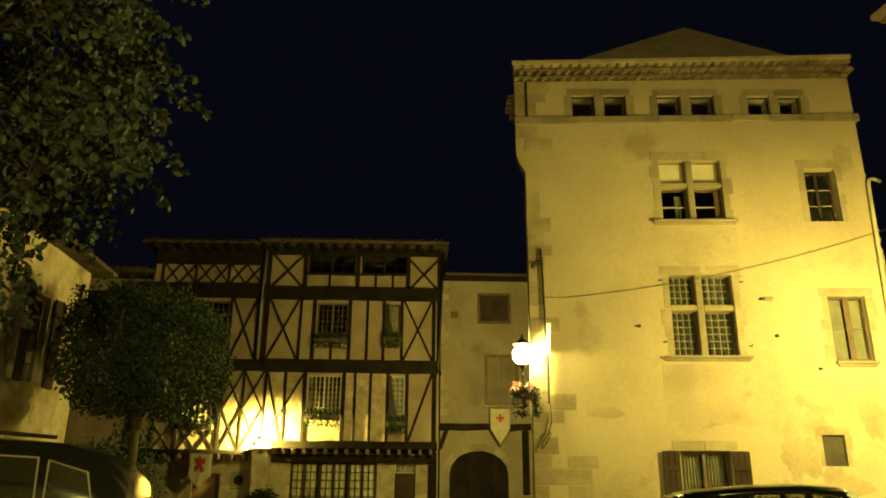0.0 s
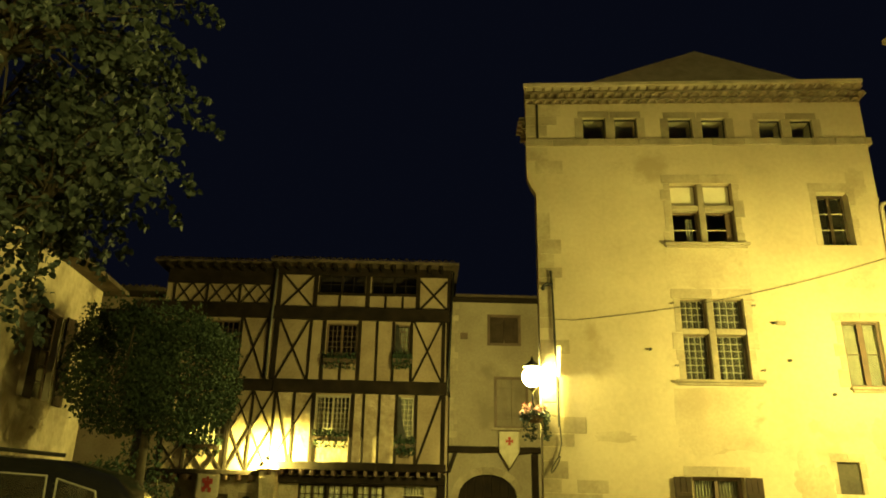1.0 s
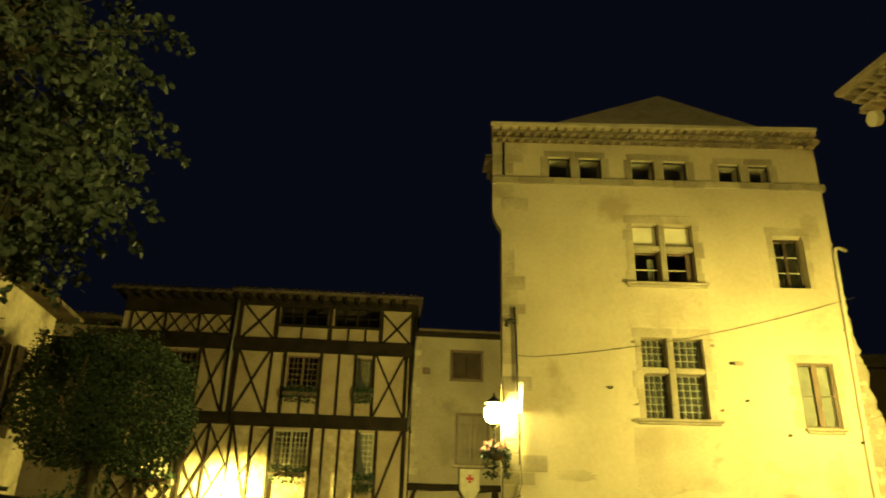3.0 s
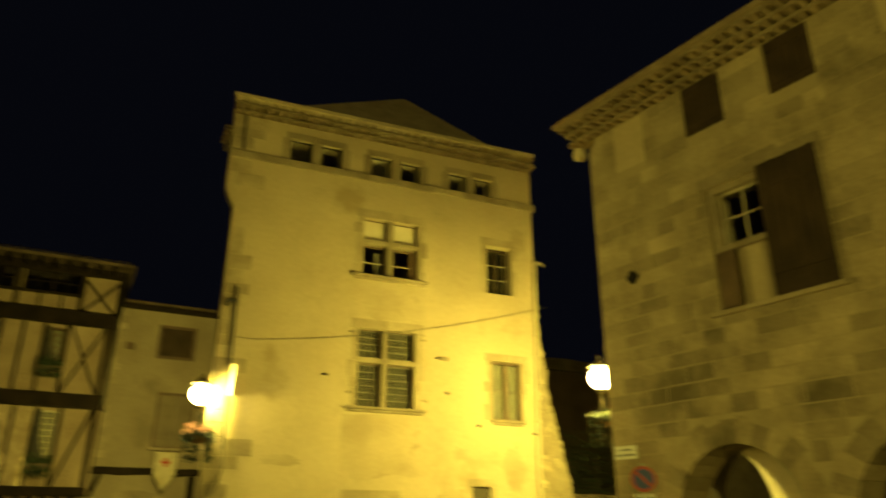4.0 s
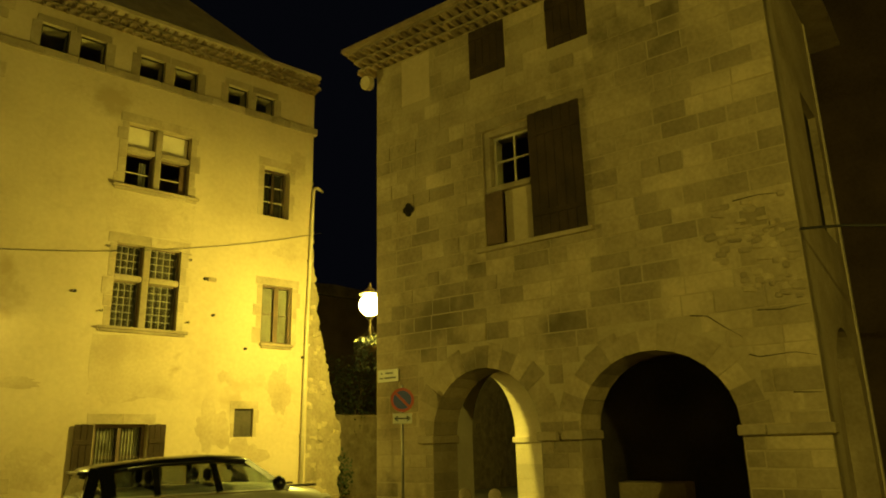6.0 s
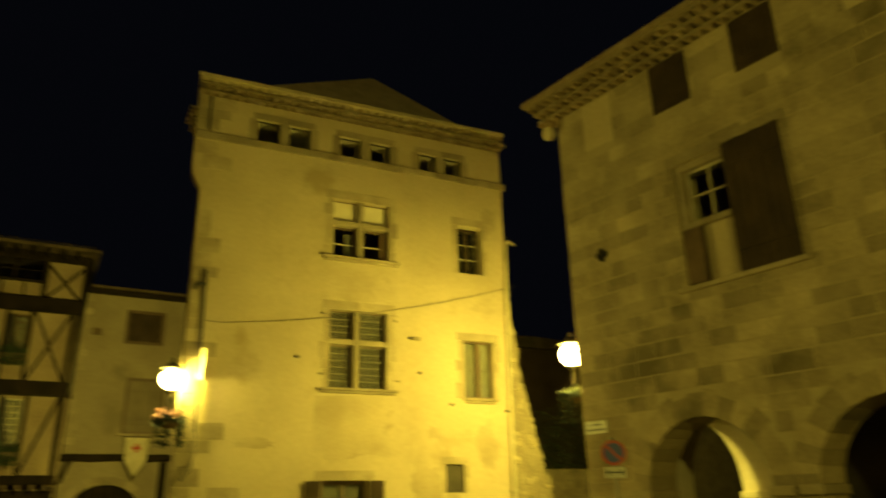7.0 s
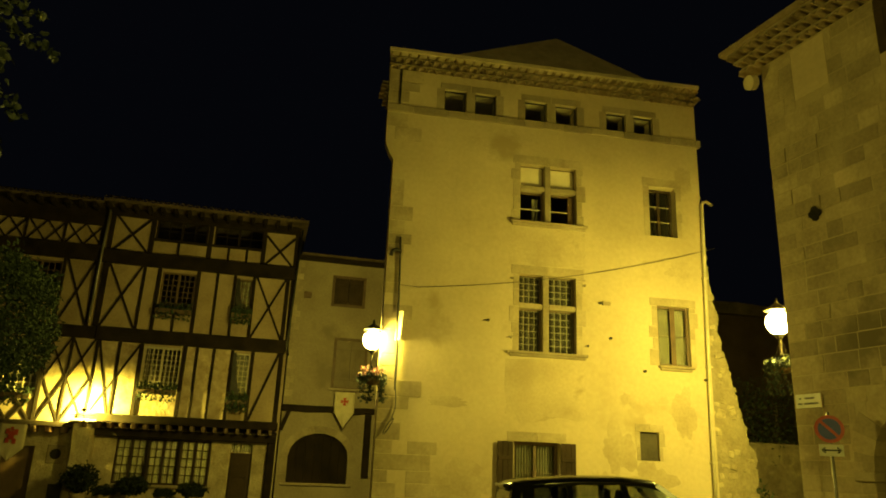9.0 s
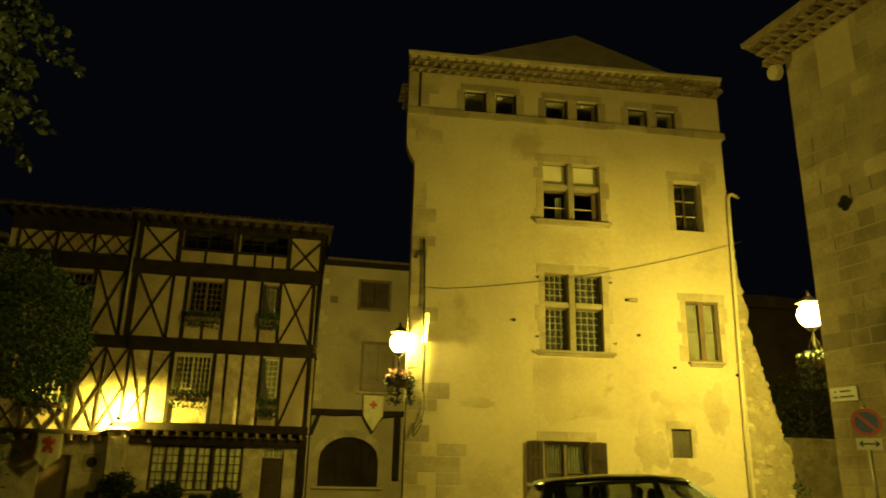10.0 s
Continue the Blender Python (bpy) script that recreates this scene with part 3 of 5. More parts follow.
for z in (2.0, 4.5, 7.0):
    part("pipe_clip", boxed(11.0 + z * 0.02 - 0.07, 11.0 + z * 0.02 + 0.07, -0.165, 0.0, z - 0.02, z + 0.02), ZINC, pipe)
# conduit, its insulator and the coil at its foot
conduit = part("conduit", tubed([(2.47, -0.06, 7.4), (2.5, -0.06, 6.6), (2.56, -0.06, 3.4)], 0.028, 8), IRON, tower)
part("insulator", tubed([(2.5, -0.1, 7.0), (2.36, -0.14, 7.02), (2.26, -0.14, 6.95), (2.24, -0.14, 6.85)], 0.05, 8), IRON, conduit)
coil = [(2.58, -0.06, 3.4), (2.60, -0.07, 3.0), (2.52, -0.08, 2.72)] + [(2.44 + 0.12 * math.cos(a * 0.7), -0.08 - 0.004 * a, 2.52 + 0.2 * math.sin(a * 0.7 + 1.2)) for a in range(12)]
cover = part("cable_cover", boxed(-0.1, 0.1, -0.01, 0.01, -0.38, 0.38, bevel=0.006), PALEWOOD, tower)
cover.location, cover.rotation_euler = (2.57, -0.1, 5.02), (0, 0.1, radians(-50))
part("loose_cable", tubed(coil, 0.014, 6), CABLE, tower)
for x, z in ((8.02, 6.05), (4.9, 5.35), (8.3, 5.1), (9.25, 4.28), (11.0, 4.15)):
    part("wall_iron", boxed(x - 0.035, x + 0.035, -0.09, 0.02, z - 0.03, z + 0.03, bevel=0.01), IRON, tower)
part("stone_corbel", boxed(8.08, 8.32, -0.08, 0.05, 6.0, 6.1, bevel=0.02), DRESSED, tower)

# cable slung across the tower
sag = [(2.52, -0.06, 6.1)] + [(3.02 + 0.5 * i, -0.06, 6.08 + 0.0482 * i + 0.00355 * i * i) for i in range(18)]
wire = thing("cable", facade(0, 18, -2), "thin black cable slung across the tower front", "cable")
part("wire", tubed(sag, 0.007, 5), CABLE, wire)

# ---- arcade house ----
arcade = thing("arcade_house", facade(9.57, 12.32, -80), "weathered ashlar house standing on round arches", "house")
AL, ATOP = 8.62, 10.45
ARCHES = [(1.5, 3.96, 1.86, 3.10), (4.72, 7.42, 1.87, 3.12)]
AHOLES = [(2.95, 5.16, 5.46, 7.96), (0.78, 1.6, 9.24, 10.4), (2.7, 3.6, 9.27, 10.42), (4.6, 5.48, 9.3, 10.42), (6.66, 7.5, 9.4, 10.42)]
core = pierced_wall(0, AL, 0, ATOP, 0.8, [*AHOLES[:1], *AHOLES[2:4], *((a, b, 0, d) for a, b, c, d in ARCHES)])
for v in core.verts:
    v.co.y += 0.007 if v.co.y < 0.1 else 0
part("wall", core, POINTING, arcade)
# spandrels and the vaults of the arches
for a, b, spring, crown in ARCHES:
    pts = arch_points(a, b, spring, crown, 24)
    for half in (pts[:13], pts[12:]):
        corner = (a, crown) if half[0][0] < (a + b) / 2 - 0.01 else (b, crown)
        part("spandrel", extruded([*half, corner], 0.012, 0.8), POINTING, arcade)
    c, r = (a + b) / 2, (b - a) / 2
    n = 15
    for i in range(n):
        t0, t1 = math.pi * i / n, math.pi * (i + 1) / n
        out = 0.38 + 0.05 * ((i * 7) % 3)
        q = []
        for t, k in ((t0 + 0.003, 0), (t1 - 0.003, 0), (t1 - 0.003, 1), (t0 + 0.003, 1)):
            rr = r - 0.012 + (out if k else 0)
            q.append((c - rr * math.cos(t), spring + rr * math.sin(t) * (crown - spring) / r))
        part("voussoir", extruded(q, 0.006 - 0.004 * (i % 3), 0.815), ASHLAR, arcade)
    for x0, x1 in ((a - 0.34, a + 0.07), (b - 0.07, b + 0.34)):
        part("impost", boxed(x0, x1, -0.07, 0.82, spring - 0.17, spring - 0.01, bevel=0.02), DRESSED, arcade)
    for x, s in ((a, 1), (b, -1)):
        z = 0.0
        while z < spring - 0.2:
            h = min(random.Random(int(z * 100 + x * 10)).uniform(0.3, 0.45), spring - 0.17 - z)
            part("jamb_stone", boxed(x - (0 if s > 0 else 0.012), x + (0.012 if s > 0 else 0), 0.0, 0.81, z + 0.006, z + h - 0.006), DRESSED, arcade)
            z += h
# courses of squared stone
rnd = random.Random(42)
ablock = unit_mesh("block_" + ASHLAR.name, unit_block, ASHLAR)


def arch_edge(z0, z1):
    """Stretches of a course that the arches and their rings leave out."""
    out = []
    for a, b, spring, crown in ARCHES:
        c, r = (a + b) / 2, (b - a) / 2
        if z0 < spring - 0.01:
            out.append((a, b))
        else:
            h = (z0 - spring) * r / (crown - spring)
            if h < r + 0.40:
                g = math.sqrt((r + 0.42) ** 2 - h * h)
                out.append((c - g, c + g))
    return out


z = 0.0
courses = []
while z < ATOP - 0.05:
    h = min(rnd.uniform(0.25, 0.36) if z < 7.5 else rnd.uniform(0.28, 0.42), ATOP - z)
    gaps = arch_edge(z, z + h) + [(a, b) for a, b, c, d in AHOLES if c < z + h - 0.04 and d > z + 0.04]
    x = 0.0
    while x < AL - 0.02:
        w = rnd.uniform(0.32, 0.8)
        if AL - x - w < 0.25:
            w = AL - x
        spans = [(x, x + w)]
        for g0, g1 in gaps:
            spans = [q for a, b in spans for q in ((a, min(b, g0)), (max(a, g1), b)) if q[1] - q[0] > 0.05]
        courses += [(a, b, z, z + h) for a, b in spans]
        x += w
    z += h
part("impost", boxed(ARCHES[1][1] + 0.342, AL + 0.06, -0.07, 0.3, 1.70, 1.86, bevel=0.02), DRESSED, arcade)
near = sorted(courses, key=lambda q: (q[0] - 7.5) ** 2 * 0.4 + (q[2] - 3.5) ** 2)
rest_bm = bmesh.new()
for n, (a, b, c, d) in enumerate(near):
    proud = rnd.uniform(-0.005, 0.001) + (0.012 if rnd.random() < 0.08 else 0)
    if n < 300:
        placed("stone", ablock, arcade, (a + b) / 2, -proud, (c + d) / 2, b - a - rnd.uniform(0.008, 0.03), 0.1, d - c - rnd.uniform(0.008, 0.03), ry=rnd.uniform(-0.004, 0.004))
    else:
        gap = rnd.uniform(0.004, 0.016)
        box(rest_bm, a + gap, b - gap, -proud, 0.1, c + gap, d - gap)
m_island = surface("far_ashlar", (0.26, 0.21, 0.135), (0.47, 0.385, 0.255), big=0.9, bump=0.6, stain=(0.18, 0.145, 0.09))
isl = m_island.node_tree
geo, hsv, span = isl.nodes.new("ShaderNodeNewGeometry"), isl.nodes.new("ShaderNodeHueSaturation"), isl.nodes.new("ShaderNodeMapRange")
src = isl.nodes["Principled BSDF"].inputs["Base Color"].links[0].from_socket
span.inputs["To Min"].default_value, span.inputs["To Max"].default_value = 0.83, 1.17
isl.links.new(geo.outputs["Random Per Island"], span.inputs["Value"])
isl.links.new(span.outputs[0], hsv.inputs["Value"])
isl.links.new(src, hsv.inputs["Color"])
isl.links.new(hsv.outputs["Color"], isl.nodes["Principled BSDF"].inputs["Base Color"])
tagged(part("stonework", rest_bm, m_island, arcade), kind="stuff")
# first floor window: small glazed light, a blocked lower half, a closed shutter
part("blocking", boxed(3.37, 4.1, 0.14, 0.4, 5.46, 6.6), PLASTER, arcade, "plastered blocking of an old window")
part("sill", boxed(2.75, 5.3, -0.08, 0.3, 5.36, 5.455, bevel=0.015), DRESSED, arcade)
part("lintel", boxed(2.8, 5.3, -0.02, 0.3, 7.965, 8.2, bevel=0.015), DRESSED, arcade)
part("transom", boxed(2.95, 4.1, 0.03, 0.3, 6.6, 6.72, bevel=0.015), DRESSED, arcade)
part("head_panel", boxed(2.95, 4.1, 0.05, 0.3, 7.82, 7.96, bevel=0.01), DRESSED, arcade)
glazed(arcade, 3.12, 4.1, 6.72, 7.82, 0.2, 2, 2, PALEWOOD, None, w=0.05, leaves=1, label="small four-light window with pale bars", bar_w=0.03)
part("half_shutter", boxed(2.96, 3.36, 0.02, 0.07, 5.5, 6.59, bevel=0.008), BROWNWOOD, arcade)
part("jamb", boxed(2.95, 3.11, 0.04, 0.3, 6.72, 7.82, bevel=0.012), DRESSED, arcade)
shutter(arcade, 4.08, 5.2, 5.42, 7.99, -0.035, 6, label="closed brown board shutter")
# near-black sheet for the unlit room behind the shutter
part("blocking", boxed(4.1, 5.16, 0.2, 0.5, 5.46, 7.96), INSIDESHADE, arcade)
# top floor panels
part("panel", boxed(0.78, 1.6, 0.0, 0.1, 9.24, 10.4), PLASTER, arcade, "plastered-over attic opening")
part("panel", boxed(6.66, 7.5, 0.0, 0.1, 9.4, 10.42), PLASTER, arcade, "plastered-over attic opening")
shutter(arcade, 2.7, 3.6, 9.27, 10.42, 0.03, 5, label="closed grey-brown attic shutter")
shutter(arcade, 4.6, 5.48, 9.3, 10.42, 0.03, 5, label="closed grey-brown attic shutter")
for x0, x1 in ((2.7, 3.6), (4.6, 5.48)):
    part("blocking", boxed(x0, x1, 0.2, 0.5, 9.27, 10.42), INSIDESHADE, arcade)
# little quatrefoil vent, near-black discs standing in for its shaded holes
bm = bmesh.new()
for dx, dz in ((0.07, 0), (-0.07, 0), (0, 0.08), (0, -0.08), (0, 0)):
    bmesh.ops.create_cone(bm, cap_ends=True, segments=12, radius1=0.075, radius2=0.075, depth=0.04, matrix=Matrix.Translation((0.95 + dx, -0.012, 6.69 + dz)) @ Matrix.Rotation(math.pi / 2, 4, "X"))
part("vent", bm, INSIDESHADE, arcade, "dark quatrefoil vent in the stone")
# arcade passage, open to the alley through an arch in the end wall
# the passage's shade is put into the colour of this wall
part("passage_wall", boxed(0.8, AL - 0.8, 6.2, 6.6, 0, 4.0), DIMRENDER, arcade, "rendered back wall of the arcade, darkened for shade")
part("passage_ceiling", boxed(0.8, AL - 0.8, 0.8, 6.6, 3.6, 3.8), BROWNWOOD, arcade)
part("passage_step", boxed(3.75, 5.2, 3.6, 4.2, 0, 0.8, bevel=0.02), ASHLAR, arcade)
# end walls, the one towards the square with an arch and a window
SWAP = Matrix(((0, 1, 0, 0), (1, 0, 0, 0), (0, 0, 1, 0), (0, 0, 0, 1)))
# alley side in the raised stone tone, some of its brightness painted in
part("wall", pierced_wall(0.8, 8.0, 0, ATOP, 0.8, [(2.4, 5.6, 0, 3.45)]), BRIGHTSTONE, arcade).matrix_basis = SWAP
alley_arch = arch_points(2.4, 5.6, 1.88, 3.45, 24)
for half, corner in ((alley_arch[:13], (2.4, 3.45)), (alley_arch[12:], (5.6, 3.45))):
    part("spandrel", extruded([*half, corner], 0.0, 0.8), BRIGHTSTONE, arcade).matrix_basis = SWAP
z = 0.0
while z < 1.5:
    part("jamb_stone", boxed(0.0, 0.8, 5.588, 5.6, z + 0.006, z + 0.36), BRIGHTSTONE, arcade)
    z += 0.37
part("impost", boxed(-0.05, 0.85, 5.5, 5.62, 1.66, 1.82, bevel=0.02), BRIGHTSTONE, arcade)
endwall = pierced_wall(0.02, 4.4, 0, ATOP, 0.8, [(1.25, 3.9, 0, 3.5), (2.4, 3.9, 5.3, 8.0)])
ew = part("wall", endwall, ASHLAR, arcade)
ew.matrix_basis = Matrix(((0, -1, 0, AL), (1, 0, 0, 0), (0, 0, 1, 0), (0, 0, 0, 1)))
ew2 = part("spandrel", extruded([*arch_points(1.25, 3.9, 1.95, 3.49, 16), (3.9, 3.5), (1.25, 3.5)], 0.0, 0.8), ASHLAR, arcade)
ew2.matrix_basis = ew.matrix_basis
# near-black sheet stands in for the shaded window recess
part("blocking", boxed(AL - 0.2, AL - 0.14, 2.4, 3.9, 5.3, 8.0), INSIDESHADE, arcade)
# pale strip paints the light caught along the wall's far edge
part("corner_strip", boxed(AL - 0.3, AL + 0.03, 4.402, 4.5, 0, ATOP, bevel=0.012), BRIGHTSTONE, arcade)
part("wall", boxed(AL - 1.2, AL - 0.4, 4.5, 8.0, 0, ATOP), ASHLAR, arcade)
part("wall", boxed(0, AL - 0.4, 8.0, 8.5, 0, ATOP), ASHLAR, arcade)
bm = bmesh.new()
low_ring = [bm.verts.new(p) for p in ((-0.66, -0.55, 10.92), (9.07, -0.55, 10.92), (9.07, 9.0, 10.92), (-0.66, 9.0, 10.92))]
top_ring = [bm.verts.new(v.co + Vector((0, 0, 0.1))) for v in low_ring]
ridge = [bm.verts.new((4.0, 3.6, 12.8)), bm.verts.new((4.8, 3.6, 12.8))]
bm.faces.new(low_ring[::-1])
for i in range(4):
    bm.faces.new((low_ring[i], low_ring[(i + 1) % 4], top_ring[(i + 1) % 4], top_ring[i]))
bm.faces.new((top_ring[0], top_ring[1], ridge[1], ridge[0]))
bm.faces.new((top_ring[1], top_ring[2], ridge[1]))
bm.faces.new((top_ring[2], top_ring[3], ridge[0], ridge[1]))
bm.faces.new((top_ring[3], top_ring[0], ridge[0]))
aroof = part("roof", bm, TILE, arcade, "hipped tile roof with projecting eaves")
eaves(aroof, -0.5, AL + 0.4, ATOP, 3, 0.24, step=0.165, rise=0.15, seed=9)
part("soffit", boxed(-0.64, AL + 0.42, -0.53, 0.1, 10.896, 10.917), TILE, arcade)
part("floodlight_shell", tubed([(-0.18, -0.05, 10.15), (-0.2, -0.2, 10.12)], 0.17, 12), ZINC, arcade)
# broken facing near the corner
chip = unit_mesh("chip", lambda: boxed(-0.5, 0.5, -0.5, 0.5, -0.5, 0.5, bevel=0.2), ASHLAR)
for _ in range(64):
    z = rnd.uniform(3.7, 5.35)
    x = rnd.uniform(7.3 if z > 4.3 else 7.7, 8.52)
    placed("broken_stone", chip, arcade, x, 0.015, z, rnd.uniform(0.08, 0.26), rnd.uniform(0.05, 0.1), rnd.uniform(0.05, 0.13), ry=rnd.uniform(-0.25, 0.25))
# open bed joints and a settlement crack near the corner
CRACK = surface("open_joint", (0.01, 0.008, 0.006), (0.02, 0.017, 0.012), bump=0)
for pts in (((7.72, 5.36), (8.1, 5.38), (8.5, 5.33)), ((6.83, 3.6), (7.1, 3.56), (7.34, 3.36), (7.6, 3.17)), ((7.86, 3.56), (8.2, 3.53), (8.58, 3.57)), ((7.66, 2.9), (7.8, 2.85), (8.3, 2.88), (8.58, 2.81)), ((8.2, 2.3), (8.58, 2.28))):
    part("crack", tubed([(x, -0.001, z) for x, z in pts], 0.009, 6, 0.003), CRACK, arcade)
# wires on the corner
part("wire", tubed([(AL + 0.02, -0.05, 4.7), (AL + 0.6, -0.1, 4.62), (AL + 4, 1.0, 4.2)], 0.02, 6), CABLE, arcade)
plaque = part("street_plaque", boxed(0.06, 0.64, -0.035, -0.012, 2.98, 3.24, bevel=0.006), SIGNWHITE, arcade, "pale enamel street plaque with dark writing")
GREYINK = surface("faded_lettering", (0.12, 0.11, 0.10), (0.20, 0.19, 0.17), big=4, bump=0)
for x0, x1, z in ((0.16, 0.2, 3.16), (0.28, 0.5, 3.16), (0.12, 0.22, 3.06), (0.26, 0.58, 3.06)):
    part("writing_bar", boxed(x0, x1, -0.04, -0.034, z - 0.017, z + 0.017), GREYINK, plaque)

# ---- brown house beyond the arcade ----
brown = thing("brown_house", facade(17.8, 5.6, -84), "tall brown rendered house in the dark", "house")
part("wall", pierced_wall(-3.0, 9.0, 0, 14, 0.5, []), DIMBROWN, brown)
part("cornice", boxed(-3.2, 9.2, -0.5, 0.1, 13.6, 13.9, bevel=0.03), DRESSED, brown)
part("drain_pipe", tubed([(0.3, -0.1, 13.5), (0.3, -0.1, 0.0)], 0.06, 8), ZINC, brown)
part("wall", boxed(-3.0, 9.0, 4, 4.5, 0, 14), DIMBROWN, brown)
part("roof", boxed(-3.3, 9.3, -0.6, 4.6, 13.9, 14.1), TILE, brown)

# ---- half-timbered house ----
timber = thing("timber_house", facade(-11.24, 26, 2), "half-timbered house with dark oak beams and ochre infill", "house")
TW = [(1.8, 3.1, 6.45, 7.88), (1.75, 3.05, 3.35, 4.95), (6.4, 7.55, 6.5, 7.86), (8.98, 9.54, 6.55, 7.86), (6.2, 7.44, 3.75, 5.16), (9.2, 9.76, 3.55, 5.16), (5.95, 7.75, 9.02, 9.8), (7.98, 9.74, 9.02, 9.8)]
part("wall", pierced_wall(0.2, 4.3, 2.4, 10.1, 0.25, [h for h in TW if h[1] < 4.3]), DAUB, timber)
part("wall", pierced_wall(4.3, 11.0, 2.6, 10.15, 0.25, [h for h in TW if h[0] > 4.3]), DAUB, timber)
part("roughcast_panel", boxed(4.75, 6.1, -0.004, 0.02, 2.83, 5.26), ROUGHCAST, timber)
part("roughcast_panel", boxed(7.55, 9.1, -0.004, 0.02, 2.83, 5.26), ROUGHCAST, timber)
part("roughcast_panel", boxed(6.15, 7.5, -0.004, 0.02, 2.83, 3.7), ROUGHCAST, timber)


def post(x, z0, z1, w=0.13, lean=0.0, name="post", d=0.07):
    bm = barred((x, -d / 2 + 0.01, z0), (x + lean, -d / 2 + 0.01, z1), w, d)
    bmesh.ops.bevel(bm, geom=list(bm.edges), offset=0.012, segments=1, affect="EDGES")
    part(name, bm, TIMBER, timber)


def beam(x0, x1, z0, z1, out=0.16, sag=0.02):
    bm = boxed(x0, x1, -out, 0.05, z0, z1, bevel=0.02)
    bmesh.ops.subdivide_edges(bm, edges=[e for e in bm.edges if abs(e.verts[0].co.x - e.verts[1].co.x) > 1], cuts=8)
    for v in bm.verts:
        v.co.z += sag * noise.noise(Vector((v.co.x * 0.6, z0, 0)))
        v.co.y += 0.02 * noise.noise(Vector((v.co.x * 0.9, z0, 5)))
    part("beam", bm, TIMBER, timber)


def brace(x0, z0, x1, z1, w=0.09):
    part("brace", barred((x0, -0.02, z0), (x1, -0.02, z1), w, 0.06), TIMBER, timber)


def cross(x0, x1, z0, z1, w=0.09):
    brace(x0, z0, x1, z1, w)
    part("brace", barred((x0, -0.012, z1), (x1, -0.012, z0), w, 0.06), TIMBER, timber)


# long beams between the storeys
beam(-0.3, 4.35, 8.0, 8.56)
beam(4.25, 11.0, 7.98, 8.46, 0.2)
beam(0.2, 4.7, 5.28, 5.7)
beam(4.6, 10.95, 5.25, 5.72, 0.22)
beam(0.5, 5.0, 2.33, 2.5)
beam(4.55, 10.95, 2.55, 2.83, 0.3)
# two dark bands added under the eaves to paint the overhang's shadow
beam(0.2, 4.3, 9.3, 10.0, 0.08)
beam(4.4, 11.0, 9.74, 10.08, 0.1)
# attic: a band of lozenge braces, then panels with crosses
for i in range(3):
    a = 0.5 + 1.24 * i
    post(a, 8.5, 9.4, 0.08)
    for k in (0, 1):
        cross(a + 0.06 + 0.59 * k, a + 0.06 + 0.59 * (k + 1), 8.56, 9.32, 0.055)
for x in (4.22, 4.48, 5.86, 7.86, 9.78, 10.98):
    post(x, 8.4, 9.9, 0.16)
cross(4.6, 5.78, 8.46, 9.76, 0.08)
cross(9.86, 10.9, 8.46, 9.6, 0.08)
for x in (6.8, 8.55, 9.2):
    post(x, 8.4, 9.02, 0.08)
beam(5.9, 9.8, 8.96, 9.06, 0.07)
# second floor
for x, w in ((0.5, 0.14), (1.7, 0.12), (3.2, 0.1), (4.22, 0.13), (4.5, 0.2), (5.78, 0.1), (6.3, 0.13), (7.64, 0.13), (8.3, 0.09), (8.92, 0.1), (9.6, 0.11), (10.78, 0.14), (10.98, 0.14)):
    post(x, 5.65, 8.05, w, lean=0.02 * math.sin(x * 9))
cross(3.26, 4.16, 5.75, 8.0, 0.075)
cross(4.62, 5.72, 5.75, 8.0, 0.075)
cross(9.66, 10.72, 5.75, 8.0, 0.075)
brace(0.55, 5.75, 1.6, 8.0)
post(6.98, 5.7, 6.5, 0.09)
# first floor
for x, w in ((0.8, 0.12), (1.66, 0.12), (3.14, 0.12), (3.9, 0.08), (4.68, 0.1), (5.4, 0.1), (6.12, 0.14), (7.52, 0.13), (7.95, 0.09), (8.5, 0.09), (9.12, 0.11), (9.84, 0.11), (10.82, 0.16)):
    post(x, 2.45 if x < 4.6 else 2.78, 5.32, w, lean=0.02 * math.sin(x * 7))
for a, b in ((3.2, 3.88), (3.92, 4.62)):
    for z0, z1 in ((2.5, 3.9), (3.9, 5.28)):
        cross(a, b, z0, z1, 0.06)
brace(4.75, 5.25, 5.3, 2.85, 0.07)
brace(6.05, 5.2, 4.8, 2.9, 0.07)
brace(9.9, 2.85, 10.74, 5.25, 0.09)
for a in (0.86, 1.75, 2.42):
    cross(a, a + 0.6, 2.5, 3.3, 0.06)
# windows of the upper floors
for (x0, x1, z0, z1), cols, rows, leaves, cur in zip(TW, (3, 3, 3, 3, 4, 3, 2, 2), (5, 5, 6, 6, 7, 8, 2, 2), (2, 2, 2, 1, 2, 1, 2, 2), (None, None, None, CURTAIN, None, CURTAIN, None, None)):
    wood = BROWNWOOD if z0 > 6 else PALEWOOD
    glazed(timber, x0, x1, z0, z1, 0.08, cols, rows, wood if rows > 2 else TIMBER, cur, w=0.06, leaves=leaves, bar_w=0.022)
part("grille", frame_bm(6.2, 7.44, 3.75, 5.16, -0.12, -0.09, 0.03, [(6.2 + 0.155 * i - 0.01, 6.2 + 0.155 * i + 0.01, 3.75, 5.16) for i in range(1, 8)]), PALEWOOD, timber, "pale window grille")
for x0, z0, z1 in ((8.98, 6.56, 7.86), (9.18, 3.56, 5.16)):
    part("tied_blind", extruded([(x0, z1), (x0 + 0.1, z1), (x0 + 0.17, (z0 + z1) / 2), (x0 + 0.36, z0 + 0.05), (x0 + 0.3, z0), (x0, z0)], -0.06, -0.03), IRON, timber, "dark blind tied to one side")
